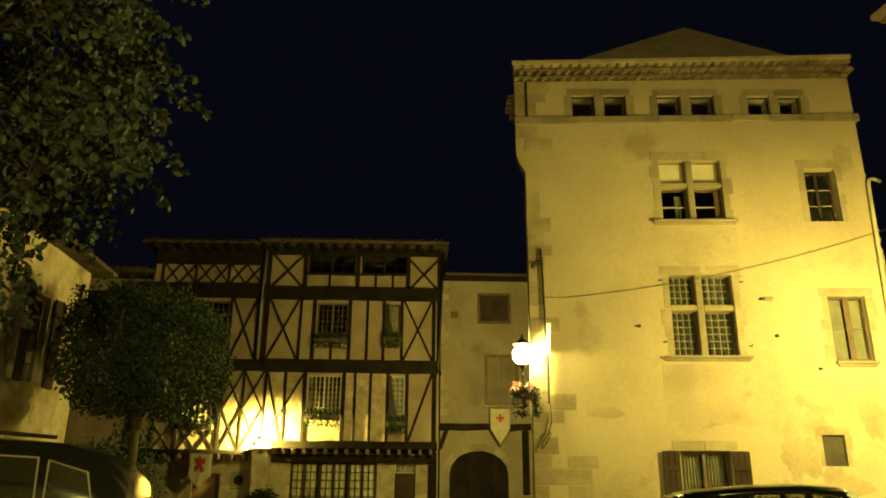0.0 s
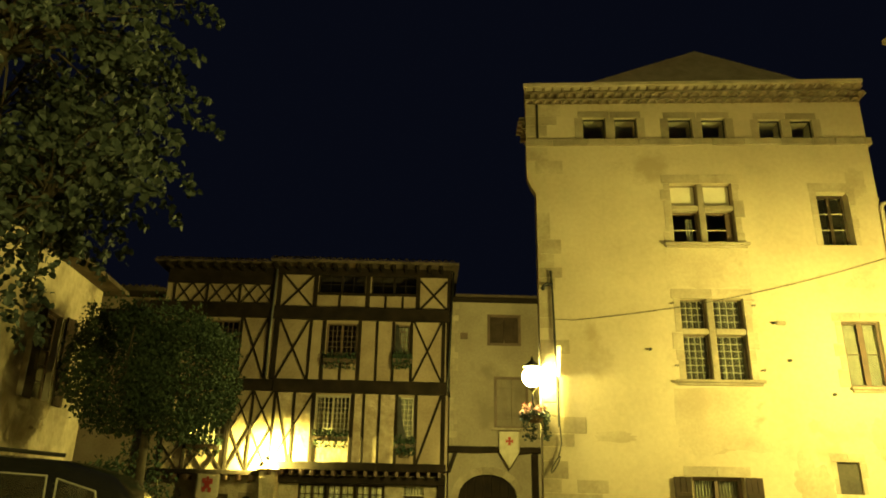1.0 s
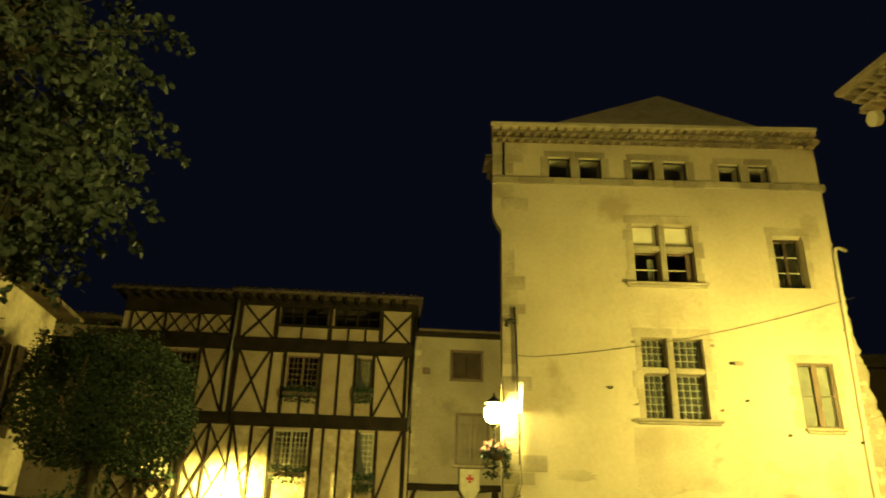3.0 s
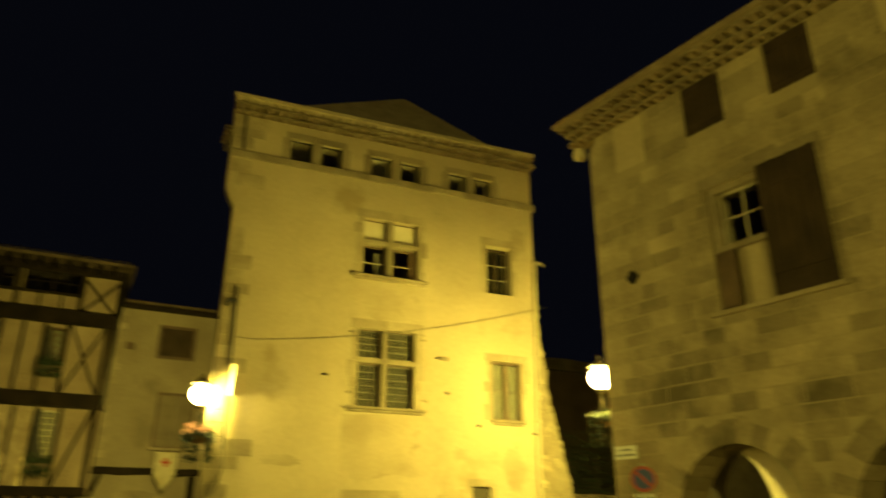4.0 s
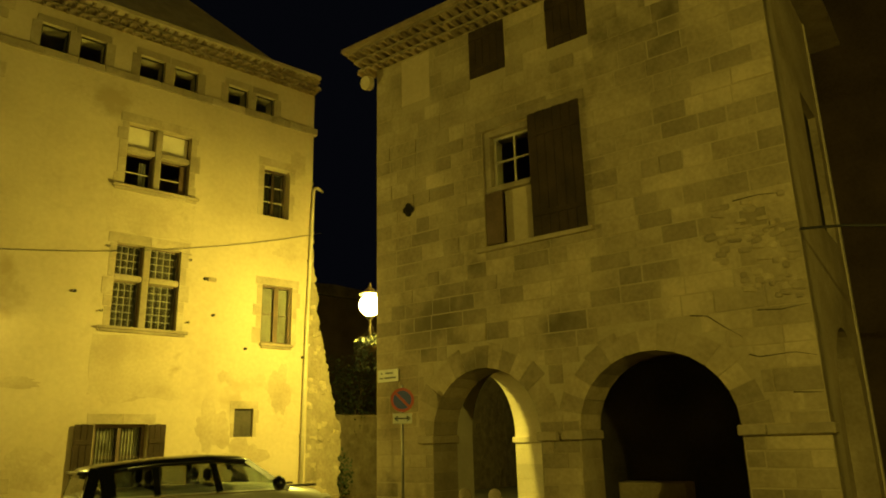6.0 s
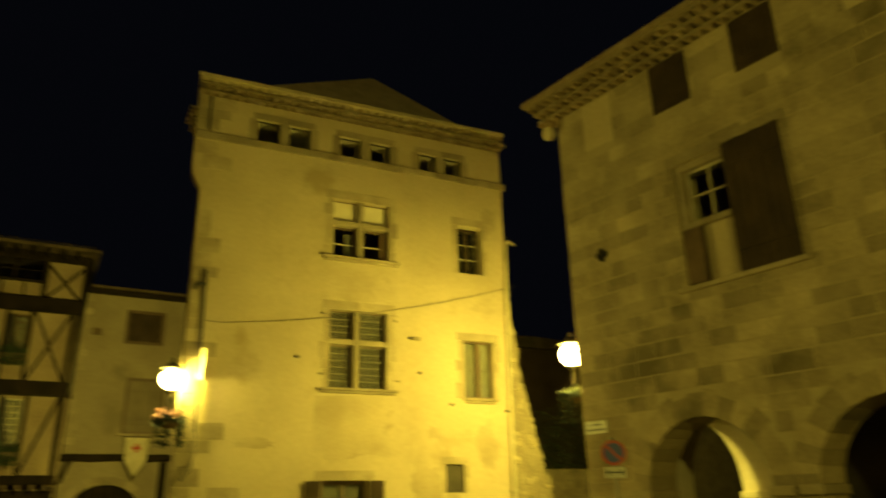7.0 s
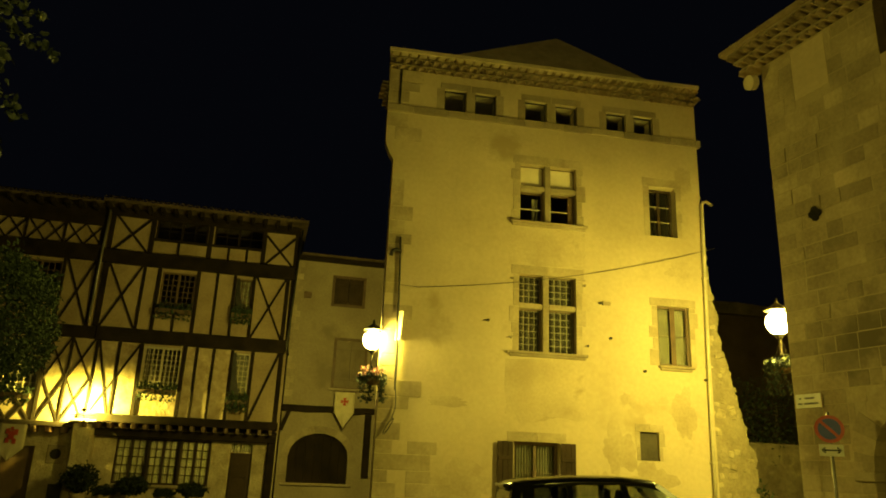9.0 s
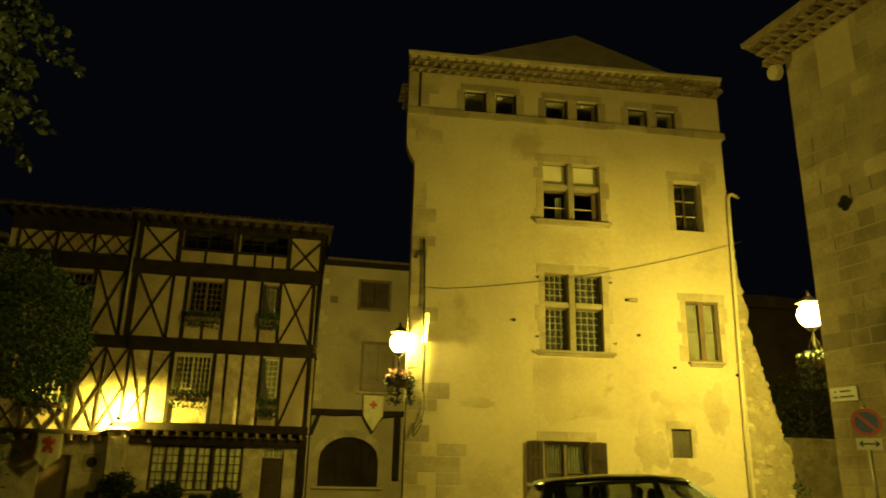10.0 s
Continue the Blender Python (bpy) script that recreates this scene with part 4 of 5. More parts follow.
# joists under the jetty
joist = unit_mesh("joist", lambda: boxed(-0.06, 0.06, -0.38, 0.3, -0.09, 0.09, bevel=0.015), BROWNWOOD)
for i in range(17):
    placed("joist", joist, timber, 4.8 + i * 0.37, -0.02, 2.46)
for i in range(8):
    placed("joist", joist, timber, 1.0 + i * 0.45, 0.06, 2.24)
part("fascia", boxed(4.55, 10.95, 0.0, 0.2, 2.12, 2.38, bevel=0.02), TIMBER, timber)
# ground floor of stone with a shop front
GH = [(5.74, 8.82, 0.62, 2.1), (9.46, 10.2, 0, 2.09), (2.3, 3.3, 0, 1.7)]
gf = part("wall", pierced_wall(0.2, 11.0, 0, 2.42, 0.3, GH), RUBBLE, timber, "ground floor of rubble stone")
gf.location.y = 0.3
for x0 in (5.74, 6.77, 7.8):
    glazed(timber, x0, x0 + 0.98, 0.62, 2.1, 0.42, 2, 5, PAINTWOOD, SHOPNET, w=0.055, bar_w=0.028, label="shop window with many small panes")
for x in (6.745, 7.775):
    part("shop_post", boxed(x - 0.03, x + 0.03, 0.3, 0.5, 0.62, 2.1, bevel=0.008), TIMBER, timber)
part("sill", boxed(5.6, 8.95, 0.16, 0.5, 0.53, 0.615, bevel=0.015), DRESSED, timber)
door = part("door", boxed(9.5, 10.16, 0.42, 0.48, 0, 1.75, bevel=0.01), PAINTWOOD, timber, "dark panelled shop door with a fanlight")
part("door_panel", boxed(9.6, 10.06, 0.4, 0.425, 0.2, 0.85, bevel=0.01), PAINTWOOD, door)
part("door_panel", boxed(9.6, 10.06, 0.4, 0.425, 0.95, 1.6, bevel=0.01), PAINTWOOD, door)
part("handle", tubed([(10.06, 0.4, 0.95), (10.06, 0.34, 0.95), (9.98, 0.34, 0.95)], 0.012, 6), CHROME, door)
glazed(timber, 9.46, 10.2, 1.76, 2.09, 0.45, 4, 1, PALEWOOD, CURTAIN, w=0.03, leaves=1)
part("corner_post", boxed(10.68, 10.95, 0.05, 0.4, 0, 2.5, bevel=0.03), TIMBER, timber)
part("door", boxed(2.3, 3.3, 0.5, 0.55, 0, 1.7), BROWNWOOD, timber)
# stone pillar with a shallow cap
bm = boxed(4.42, 5.05, -0.25, 0.32, 0, 2.5, bevel=0.05)
bmesh.ops.subdivide_edges(bm, edges=list(bm.edges), cuts=2, use_grid_fill=True)
for v in bm.verts:
    v.co += 0.05 * noise.noise_vector(v.co * 3)
part("pillar", bm, RUBBLE, timber, "rough stone pillar under the jetty")
part("pillar_cap", boxed(4.34, 5.14, -0.34, 0.34, 2.5, 2.62, bevel=0.03), DRESSED, timber)
# a flat near-black disc paints the shade of the niche
bm = bmesh.new()
bmesh.ops.create_cone(bm, cap_ends=True, segments=20, radius1=0.17, radius2=0.17, depth=0.05, matrix=Matrix.Translation((3.95, 0.29, 1.48)) @ Matrix.Rotation(math.pi / 2, 4, "X"))
part("round_niche", bm, INSIDESHADE, timber)
part("niche_slab", boxed(3.68, 4.22, 0.272, 0.32, 1.18, 1.78, bevel=0.02), DRESSED, timber)
part("meter_door", boxed(3.9, 4.4, 0.26, 0.32, 0.05, 0.55, bevel=0.01), IRON, timber)
part("gutter_pipe", tubed([(4.36, -0.2, 10.0), (4.33, -0.16, 8.6), (4.34, -0.24, 8.2), (4.30, -0.12, 5.8)], 0.04, 8), GALVA, timber, smooth=True)
part("gutter_pipe", tubed([(11.12, -0.25, 9.9), (11.06, -0.2, 8.2), (10.98, -0.28, 5.5), (11.05, -0.1, 5.2)], 0.04, 8), IRON, timber, smooth=True)
# closed body and roofs
part("wall", boxed(0.2, 11.0, 7.5, 7.8, 0, 10.1), DAUB, timber)
for x in (0.2, 10.75):
    part("wall", boxed(x, x + 0.25, 0.25, 7.5, 2.4, 10.1), DAUB, timber)
for z in (2.45, 5.45, 8.2):
    part("inner_floor", boxed(0.45, 10.75, 0.6, 7.5, z, z + 0.15), BROWNWOOD, timber)
hroof = part("roof", extruded([(-0.62, 9.98), (-0.62, 10.06), (3.9, 11.25), (8.2, 10.1), (8.2, 9.98)], 0.0, 4.4), DIMTILE, timber, "shallow tiled roof with deep dark eaves")
hroof.matrix_basis = Matrix(((0, 1, 0, -0.2), (1, 0, 0, 0), (0, 0, 1, 0), (0, 0, 0, 1)))
hroof2 = part("roof", extruded([(-0.75, 10.04), (-0.75, 10.14), (3.9, 11.35), (8.2, 10.2), (8.2, 10.04)], 0.0, 7.1), DIMTILE, timber, "shallow tiled roof with deep dark eaves")
hroof2.matrix_basis = Matrix(((0, 1, 0, 4.21), (1, 0, 0, 0), (0, 0, 1, 0), (0, 0, 0, 1)))
for s, x0, n, y, z in ((hroof, -0.05, 17, -0.64, 10.05), (hroof2, 4.3, 28, -0.77, 10.13)):
    me = unit_mesh("dim_tile", half_tile, DIMTILE)
    for i in range(n):
        t = placed("tile", me, timber, x0 + 0.25 * i, y, z, 0.2, 0.5, 0.16, rx=0.42)
for i in range(24):
    placed("rafter", unit_mesh("rafter", lambda: boxed(-0.06, 0.06, -0.38, 0.3, -0.09, 0.09, bevel=0.015), TIMBER), timber, 0.3 + i * 0.45, -0.3, 9.9 if i < 9 else 9.96)


# ---- narrow house between timber house and tower ----
narrow = thing("narrow_house", facade(-11.24, 26.2, 2), "narrow grey-ochre plastered house with an arched shop opening", "house")
NH = [(12.52, 13.64, 7.28, 8.32), (12.77, 13.88, 4.2, 5.95), (11.4, 13.51, 0.85, 2.56)]
part("wall", pierced_wall(11.05, 17.5, 0, 9.0, 0.35, NH), NARROWPLASTER, narrow)
pts = arch_points(11.4, 13.51, 1.75, 2.56, 20)
for half, c in ((pts[:11], (11.4, 2.56)), (pts[10:], (13.51, 2.56))):
    part("spandrel", extruded([*half, c], 0.0, 0.35), NARROWPLASTER, narrow)
for i in range(9):
    q = []
    for t, k in ((i, 0), (i + 1, 0), (i + 1, 1), (i, 1)):
        a = math.pi * (t / 9)
        q.append((12.455 - (1.05 + 0.26 * k) * math.cos(a), 1.75 + (0.8 + 0.26 * k) * math.sin(a)))
    part("voussoir", extruded(q, -0.012, 0.2), DRESSED, narrow)
for i in range(3):
    for a, b in ((11.12, 11.39), (13.52, 13.8)):
        stone(narrow, a, b, 0.85 + 0.3 * i, 1.14 + 0.3 * i, 0.012, DRESSED, "jamb_stone")
part("sill", boxed(11.2, 13.7, -0.1, 0.3, 0.76, 0.845, bevel=0.02), DRESSED, narrow)
for i in range(7):
    a = 11.4 + 2.11 * i / 7
    part("board", boxed(a + 0.004, a + 2.11 / 7 - 0.004, 0.16, 0.2, 0.85, 2.56), TIMBER, narrow)
for z0, z1, x0, x1 in ((7.28, 8.32, 12.52, 13.64), (4.2, 5.95, 12.77, 13.88)):
    part("window_frame", frame_bm(x0 - 0.08, x1 + 0.08, z0 - 0.08, z1 + 0.08, -0.03, 0.1, 0.1), BROWNWOOD, narrow)
    m = (x0 + x1) / 2
    shutter(narrow, x0 + 0.02, m - 0.005, z0, z1, 0.04, 3, TANWOOD if z0 < 6 else PAINTWOOD)
    shutter(narrow, m + 0.005, x1 - 0.02, z0, z1, 0.04, 3, TANWOOD if z0 < 6 else PAINTWOOD)
part("sill", boxed(12.6, 14.05, -0.12, 0.2, 4.08, 4.17, bevel=0.01), DRESSED, narrow)
part("meter_box", boxed(11.42, 11.7, -0.06, 0.0, 7.42, 7.66, bevel=0.01), BROWNWOOD, narrow)
bm = boxed(11.0, 14.9, -0.16, 0.1, 3.28, 3.5, bevel=0.02)
bmesh.ops.subdivide_edges(bm, edges=[e for e in bm.edges if abs(e.verts[0].co.x - e.verts[1].co.x) > 1], cuts=8)
for v in bm.verts:
    v.co.z += 0.07 * noise.noise(Vector((v.co.x * 1.3, 0, 9))) * (1 if v.co.z < 3.4 else 0.3)
part("beam", bm, TIMBER, narrow)
part("post", boxed(14.02, 14.26, -0.14, 0.1, 1.1, 3.28, bevel=0.02), TIMBER, narrow)
part("bracket", barred((11.05, -0.1, 2.6), (11.3, -0.1, 3.3), 0.14, 0.16), TIMBER, narrow)
rnd = random.Random(8)
for i in range(22):
    z = 3.55 + i * 0.24
    stone(narrow, 11.05, 11.2 + 0.14 * (i % 2), z, z + 0.225, 0.012, DRESSED, "quoin")
part("wall", boxed(11.05, 17.5, 7.3, 7.6, 0, 9.0), NARROWPLASTER, narrow)
part("wall", boxed(11.05, 11.3, 0.35, 7.3, 0, 9.0), NARROWPLASTER, narrow)
nroof = part("roof", extruded([(-0.4, 8.99), (-0.4, 9.08), (3.7, 9.95), (7.8, 9.1), (7.8, 8.99)], 0.0, 6.4), DIMTILE, narrow, "tiled roof with a plain eaves board")
nroof.matrix_basis = Matrix(((0, 1, 0, 11.2), (1, 0, 0, 0), (0, 0, 1, 0), (0, 0, 0, 1)))
part("eaves_board", boxed(11.1, 17.5, -0.36, 0.0, 8.86, 8.985, bevel=0.02), TIMBER, narrow)

# ---- house left of the timber house, mostly hidden ----
far = thing("corner_house", facade(-11.24, 26.4, 2), "dark low house with a tiled eave", "house")
part("wall", pierced_wall(-7.5, 0.1, 0, 8.8, 0.3, [(-3.5, -2.4, 5.6, 7.4)]), DAUB, far)
glazed(far, -3.5, -2.4, 5.6, 7.4, 0.15, 2, 4)
part("roof", boxed(-7.7, 0.15, -0.6, 7, 8.9, 9.05), DIMTILE, far)
part("wall", boxed(-7.5, 0.1, 6.6, 7.0, 0, 8.9), DAUB, far)
me = unit_mesh("dim_tile", half_tile, DIMTILE)
for i in range(30):
    placed("tile", me, far, -7.4 + 0.25 * i, -0.64, 9.05, 0.2, 0.5, 0.16)
part("beam", boxed(-7.5, 0.1, -0.1, 0.0, 7.9, 8.3, bevel=0.02), TIMBER, far)

# ---- side house at the edge of the square ----
side = thing("side_house", facade(-7.51, 8, 97), "ochre stone house with a brown shuttered window", "house")
SH = [(5.8, 6.78, 3.4, 5.15), (1.5, 2.5, 3.4, 5.15)]
part("wall", pierced_wall(-14, 8.56, 0, 6.25, 0.5, SH), surface("side_render", (0.38, 0.30, 0.18), (0.64, 0.53, 0.345), big=1.8, fine=9, bump=1.0, depth=0.06, stain=(0.24, 0.19, 0.115), stain_scale=0.55, stain_cut=0.54), side)
for x0, x1, z0, z1 in SH:
    glazed(side, x0, x1, z0, z1, 0.2, 1, 5, BROWNWOOD, None, w=0.06)
    shutter(side, x0 - 0.02, x0 - 0.5, z0 - 0.05, z1 + 0.05, -0.03, 3, PAINTWOOD)
    shutter(side, x1 + 0.02, x1 + 0.5, z0 - 0.05, z1 + 0.05, -0.03, 3, PAINTWOOD)
    part("pale_edge", boxed(x0 - 0.53, x0 - 0.48, -0.1, 0.0, z0 - 0.05, z1 + 0.05, bevel=0.008), PALEWOOD, side)
    part("pale_edge", boxed(x1 - 0.16, x1 - 0.12, -0.02, 0.1, z0, z1, bevel=0.008), PALEWOOD, side)
part("wall", boxed(8.06, 8.56, 0.5, 8, 0, 6.25), MORTAR, side)
part("wall", boxed(-14, 8.56, 8, 8.5, 0, 6.25), MORTAR, side)
part("roof", extruded([(-0.5, 6.25), (-0.5, 6.35), (4.2, 8.4), (9, 6.35), (9, 6.25)], -14.3, 8.9), DIMTILE, side).matrix_basis = Matrix(((0, 1, 0, 0), (1, 0, 0, 0), (0, 0, 1, 0), (0, 0, 0, 1)))

# ---- alley beyond the tower ----
alley = thing("alley_wall", facade(13.2, 19.2, 4), "rubble boundary wall across the alley", "wall")
part("masonry", boxed(-0.6, 4.0, 0, 0.4, 0, 2.66, bevel=0.05), DIMRUBBLE, alley)
alleyside = thing("alley_side_house", facade(16.6, 19.0, 8), "dim rubble house across the alley", "house")
part("wall", boxed(0, 14, 0, 0.5, 0, 6.4), DIMRUBBLE, alleyside)
part("eaves", boxed(-0.2, 14.2, -0.4, 0.6, 6.4, 6.6, bevel=0.03), DIMTILE, alleyside)
# a near-black slab on the wall paints the shade of a recess
part("wall_recess", boxed(2.2, 2.9, -0.02, 0.02, 1.9, 2.2), INSIDESHADE, alleyside)
alleyhouse = thing("alley_house", facade(17, 31, 0), "unlit house at the end of the alley", "house")
part("wall", boxed(-4, 12, 0, 0.5, 0, 9.3), DIMBROWN, alleyhouse)
part("roof", extruded([(-4.3, 9.3), (12.3, 9.3), (12.3, 9.5), (4, 9.9), (-4.3, 9.5)], -0.4, 6), DIMTILE, alleyhouse)

# ---- houses that close the square behind ----
back = thing("back_house", facade(16, -11, 180), "plain plastered house closing the square", "house")
part("wall", boxed(-4, 32, 0, 0.5, 0, 9), PLASTER, back)
part("roof", boxed(-4.3, 32.3, -0.5, 6, 9, 9.2), DIMTILE, back)


# ---- street lanterns ----
def lantern(place, arm_from, label):
    """A four-sided street lantern on a wrought bracket, from the wall point arm_from, its light centre at place."""
    p, a = Vector(place), Vector(arm_from)
    lamp = thing("street_lantern", Matrix.Translation(p), label, "street lamp", "wall lanterns of the square")
    # glass rounded and enlarged so that its shape stands in for the lamp's glare
    glass = bmesh.new()
    bmesh.ops.create_uvsphere(glass, u_segments=20, v_segments=12, radius=0.25)
    g = part("glass", glass, GLASS_LAMP, lamp, "glowing lamp glass", smooth=True)
    g.visible_shadow = False
    bm = bmesh.new()
    for k in range(6):
        t = k * math.tau / 6 + math.pi / 6
        tube(bm, [(0.255 * math.cos(t) * math.cos(e), 0.255 * math.sin(t) * math.cos(e), 0.255 * math.sin(e)) for e in (-1.3, -0.9, -0.4, 0.1, 0.6, 1.0, 1.3)], 0.006, 5)
    part("cage", bm, IRON, lamp).visible_shadow = False
    bm = bmesh.new()
    bmesh.ops.create_cone(bm, cap_ends=True, segments=6, radius1=0.27, radius2=0.05, depth=0.16, matrix=Matrix.Translation((0, 0, 0.33)))
    bmesh.ops.create_cone(bm, cap_ends=True, segments=8, radius1=0.05, radius2=0.02, depth=0.14, matrix=Matrix.Translation((0, 0, 0.45)))
    part("roof", bm, IRON, lamp)
    bm = bmesh.new()
    bmesh.ops.create_cone(bm, cap_ends=True, segments=8, radius1=0.03, radius2=0.13, depth=0.1, matrix=Matrix.Translation((0, 0, -0.3)))
    part("base", bm, IRON, lamp)
    d = a - p
    foot = Vector((0, 0, -0.32))
    pts = [foot, Vector((0, 0, -0.62)), Vector((d.x * 0.35, d.y * 0.35, -0.86)), Vector((d.x * 0.8, d.y * 0.8, -0.9)), Vector((d.x, d.y, -0.9))]
    part("bracket", tubed(pts, 0.022, 8), IRON, lamp, smooth=True)
    part("bracket_scroll", tubed([Vector((d.x, d.y, -1.25)), Vector((d.x * 0.8, d.y * 0.8, -1.2)), Vector((d.x * 0.45, d.y * 0.45, -0.95)), Vector((d.x * 0.35, d.y * 0.35, -0.86))], 0.016, 8), IRON, lamp)
    part("wall_plate", boxed(d.x - 0.04, d.x + 0.04, d.y - 0.04, d.y + 0.04, -1.4, -0.7, bevel=0.01), IRON, lamp)
    return lamp


lantern(LAMP_TOWER, (LAMP_TOWER[0] + 0.30, LAMP_TOWER[1] + 0.12, 0), "lit wrought-iron lantern on the tower corner")
lantern(LAMP_CORNER, (LAMP_CORNER[0] + 0.15, LAMP_CORNER[1] - 0.32, 0), "lit wrought-iron lantern on the arcade house corner")
# unseen lantern and post, added to carry the assumed light
square = lantern(LAMP_ASSUMED, (LAMP_ASSUMED[0] + 0.5, LAMP_ASSUMED[1], 0), "assumed lantern on a post in the square, out of view")
part("post", tubed([(0.5, 0, -5.4), (0.5, 0, -0.6)], 0.06, 10, 0.045), IRON, square)


def leaves_bm(points, size, rnd, fold=0.25, shape=1.0):
    """Many small folded leaves at given (point, spread normal) places."""
    verts, faces = [], []
    for p in points:
        s = size * rnd.uniform(0.65, 1.25)
        ax = Vector((rnd.gauss(0, 1), rnd.gauss(0, 1), rnd.gauss(0, 1) - 0.5)).normalized()
        up = Vector((rnd.gauss(0, 1), rnd.gauss(0, 1), rnd.gauss(0, 1) + 0.6))
        side = ax.cross(up).normalized()
        nor = side.cross(ax)
        k = len(verts)
        mid = p + ax * s * 0.5
        verts += [p, p + ax * s * 0.30 + side * s * 0.42 * shape + nor * s * fold * 0.5, p + ax * s * 0.72 + side * s * 0.34 * shape + nor * s * fold * 0.4, p + ax * s, p + ax * s * 0.72 - side * s * 0.34 * shape + nor * s * fold * 0.4, p + ax * s * 0.30 - side * s * 0.42 * shape + nor * s * fold * 0.5, mid]
        faces += [(k, k + 1, k + 6), (k + 1, k + 2, k + 6), (k + 2, k + 3, k + 6), (k + 3, k + 4, k + 6), (k + 4, k + 5, k + 6), (k + 5, k, k + 6)]
    return verts, faces


def leaf_part(name, points, size, material, parent, rnd, shape=1.0, label=""):
    v, f = leaves_bm(points, size, rnd, shape=shape)
    me = bpy.data.meshes.new(name)
    me.from_pydata(v, [], f)
    me.materials.append(material)
    ob = new(name, me)
    ob.parent = parent
    return tagged(ob, label, kind="stuff")


def flower_basket(place, seed, pink=True):
    r = random.Random(seed)
    b = thing("flower_basket", Matrix.Translation(place), "hanging basket of trailing geraniums under the lantern", "flower basket", "hanging baskets")
    bm = bmesh.new()
    bmesh.ops.create_uvsphere(bm, u_segments=14, v_segments=8, radius=0.24, matrix=Matrix.Diagonal((1, 1, 0.7, 1)))
    bmesh.ops.delete(bm, geom=[v for v in bm.verts if v.co.z > 0.02], context="VERTS")
    bowl = part("bowl", bm, BROWNWOOD, b)
    bowl.modifiers.new("thickness", "SOLIDIFY").thickness = 0.02
    part("soil", boxed(-0.16, 0.16, -0.16, 0.16, -0.06, 0.0), GROUND, b)
    for k in range(3):
        t = k * math.tau / 3
        part("chain", tubed([(0.22 * math.cos(t), 0.22 * math.sin(t), 0.0), (0, 0, 0.55)], 0.006, 5), IRON, b)
    pts = []
    for _ in range(420):
        t, rr = r.uniform(0, math.tau), 0.36 * math.sqrt(r.random())
        pts.append(Vector((rr * math.cos(t), rr * math.sin(t), 0.22 * (1 - rr / 0.36) * r.random() + r.uniform(-0.08, 0.08))))
    for k in range(5):
        t = r.uniform(0, math.tau)
        for i in range(50):
            q = r.random()
            pts.append(Vector((0.3 * math.cos(t), 0.3 * math.sin(t), -q * 0.55)) + Vector((r.gauss(0, 0.05), r.gauss(0, 0.05), 0)))
    leaf_part("leaves", pts, 0.075, LEAF, b, r)
    if pink:
        pts = []
        for _ in range(22):
            t, rr = r.uniform(0, math.tau), 0.36 * math.sqrt(r.random())
            c = Vector((rr * math.cos(t), rr * math.sin(t), 0.16 + r.uniform(-0.1, 0.1)))
            pts += [c + Vector((r.gauss(0, 0.03), r.gauss(0, 0.03), r.gauss(0, 0.025))) for _ in range(14)]
        leaf_part("blossom", pts, 0.05, PETAL, b, r)
    return b


flower_basket((LAMP_TOWER[0] + 0.04, LAMP_TOWER[1] - 0.05, LAMP_TOWER[2] - 0.96), 3)
flower_basket((LAMP_CORNER[0] - 0.02, LAMP_CORNER[1] - 0.05, LAMP_CORNER[2] - 0.90), 4, pink=False)


# ---- plants ----
def clipped_tree(x, y, z_mid, rx, rz, seed):
    """A small tree with a dense head on two leaders."""
    r = random.Random(seed)
    t = thing("clipped_tree", pose(x, y, 0), "small bushy tree with a dense dark two-lobed head", "tree")
    part("trunk", tubed([(0, 0, 0), (0.03, 0.02, 1.0), (0.0, 0.03, z_mid - rz * 0.3), (0.02, 0, z_mid)], 0.11, 10, 0.06), BARK, t, smooth=True)
    for k in range(7):
        a = k * math.tau / 7
        part("limb", tubed([(0, 0, z_mid - rz * 0.5), (0.5 * rx * math.cos(a), 0.5 * rx * math.sin(a), z_mid), (0.8 * rx * math.cos(a + 0.3), 0.8 * rx * math.sin(a + 0.3), z_mid + rz * r.uniform(-0.3, 0.6))], 0.04, 6, 0.012), BARK, t)
    pts = []
    while len(pts) < 21000:
        d = Vector((r.gauss(0, 1), r.gauss(0, 1), r.gauss(0, 1))).normalized()
        k = 0.88 + 0.13 * noise.noise(d * 2.2 + Vector((seed, 0, 0))) + 0.08 * noise.noise(d * 6)
        rr = k * (1 - 0.45 * r.random() ** 2.2) + (0.08 if r.random() < 0.03 else 0)
        # two leaders share the head, with a shallow notch between them
        c = 0.36 * rx if r.random() < 0.52 else -0.36 * rx
        lean = 0.12 if c < 0 else 0.0
        pts.append(Vector((c + d.x * rx * 0.66 * rr, d.y * rx * 0.85 * rr, z_mid + lean + d.z * rz * rr)))
    for _ in range(120):
        a, q = r.uniform(0, math.tau), math.sqrt(r.random())
        x0 = 0.9 * rx * q * math.cos(a)
        top = z_mid + rz * 0.92 * math.sqrt(max(0.05, 1 - (x0 / rx) ** 2 * 0.9))
        high = r.uniform(0.05, 0.32)
        for i in range(22):
            k = r.random()
            pts.append(Vector((x0 + r.gauss(0, 0.04), 0.75 * rx * q * math.sin(a) + r.gauss(0, 0.04), top - 0.35 + (0.35 + high) * k)))
    leaf_part("crown", pts, 0.085, BOXLEAF, t, r, shape=0.6)
    return t


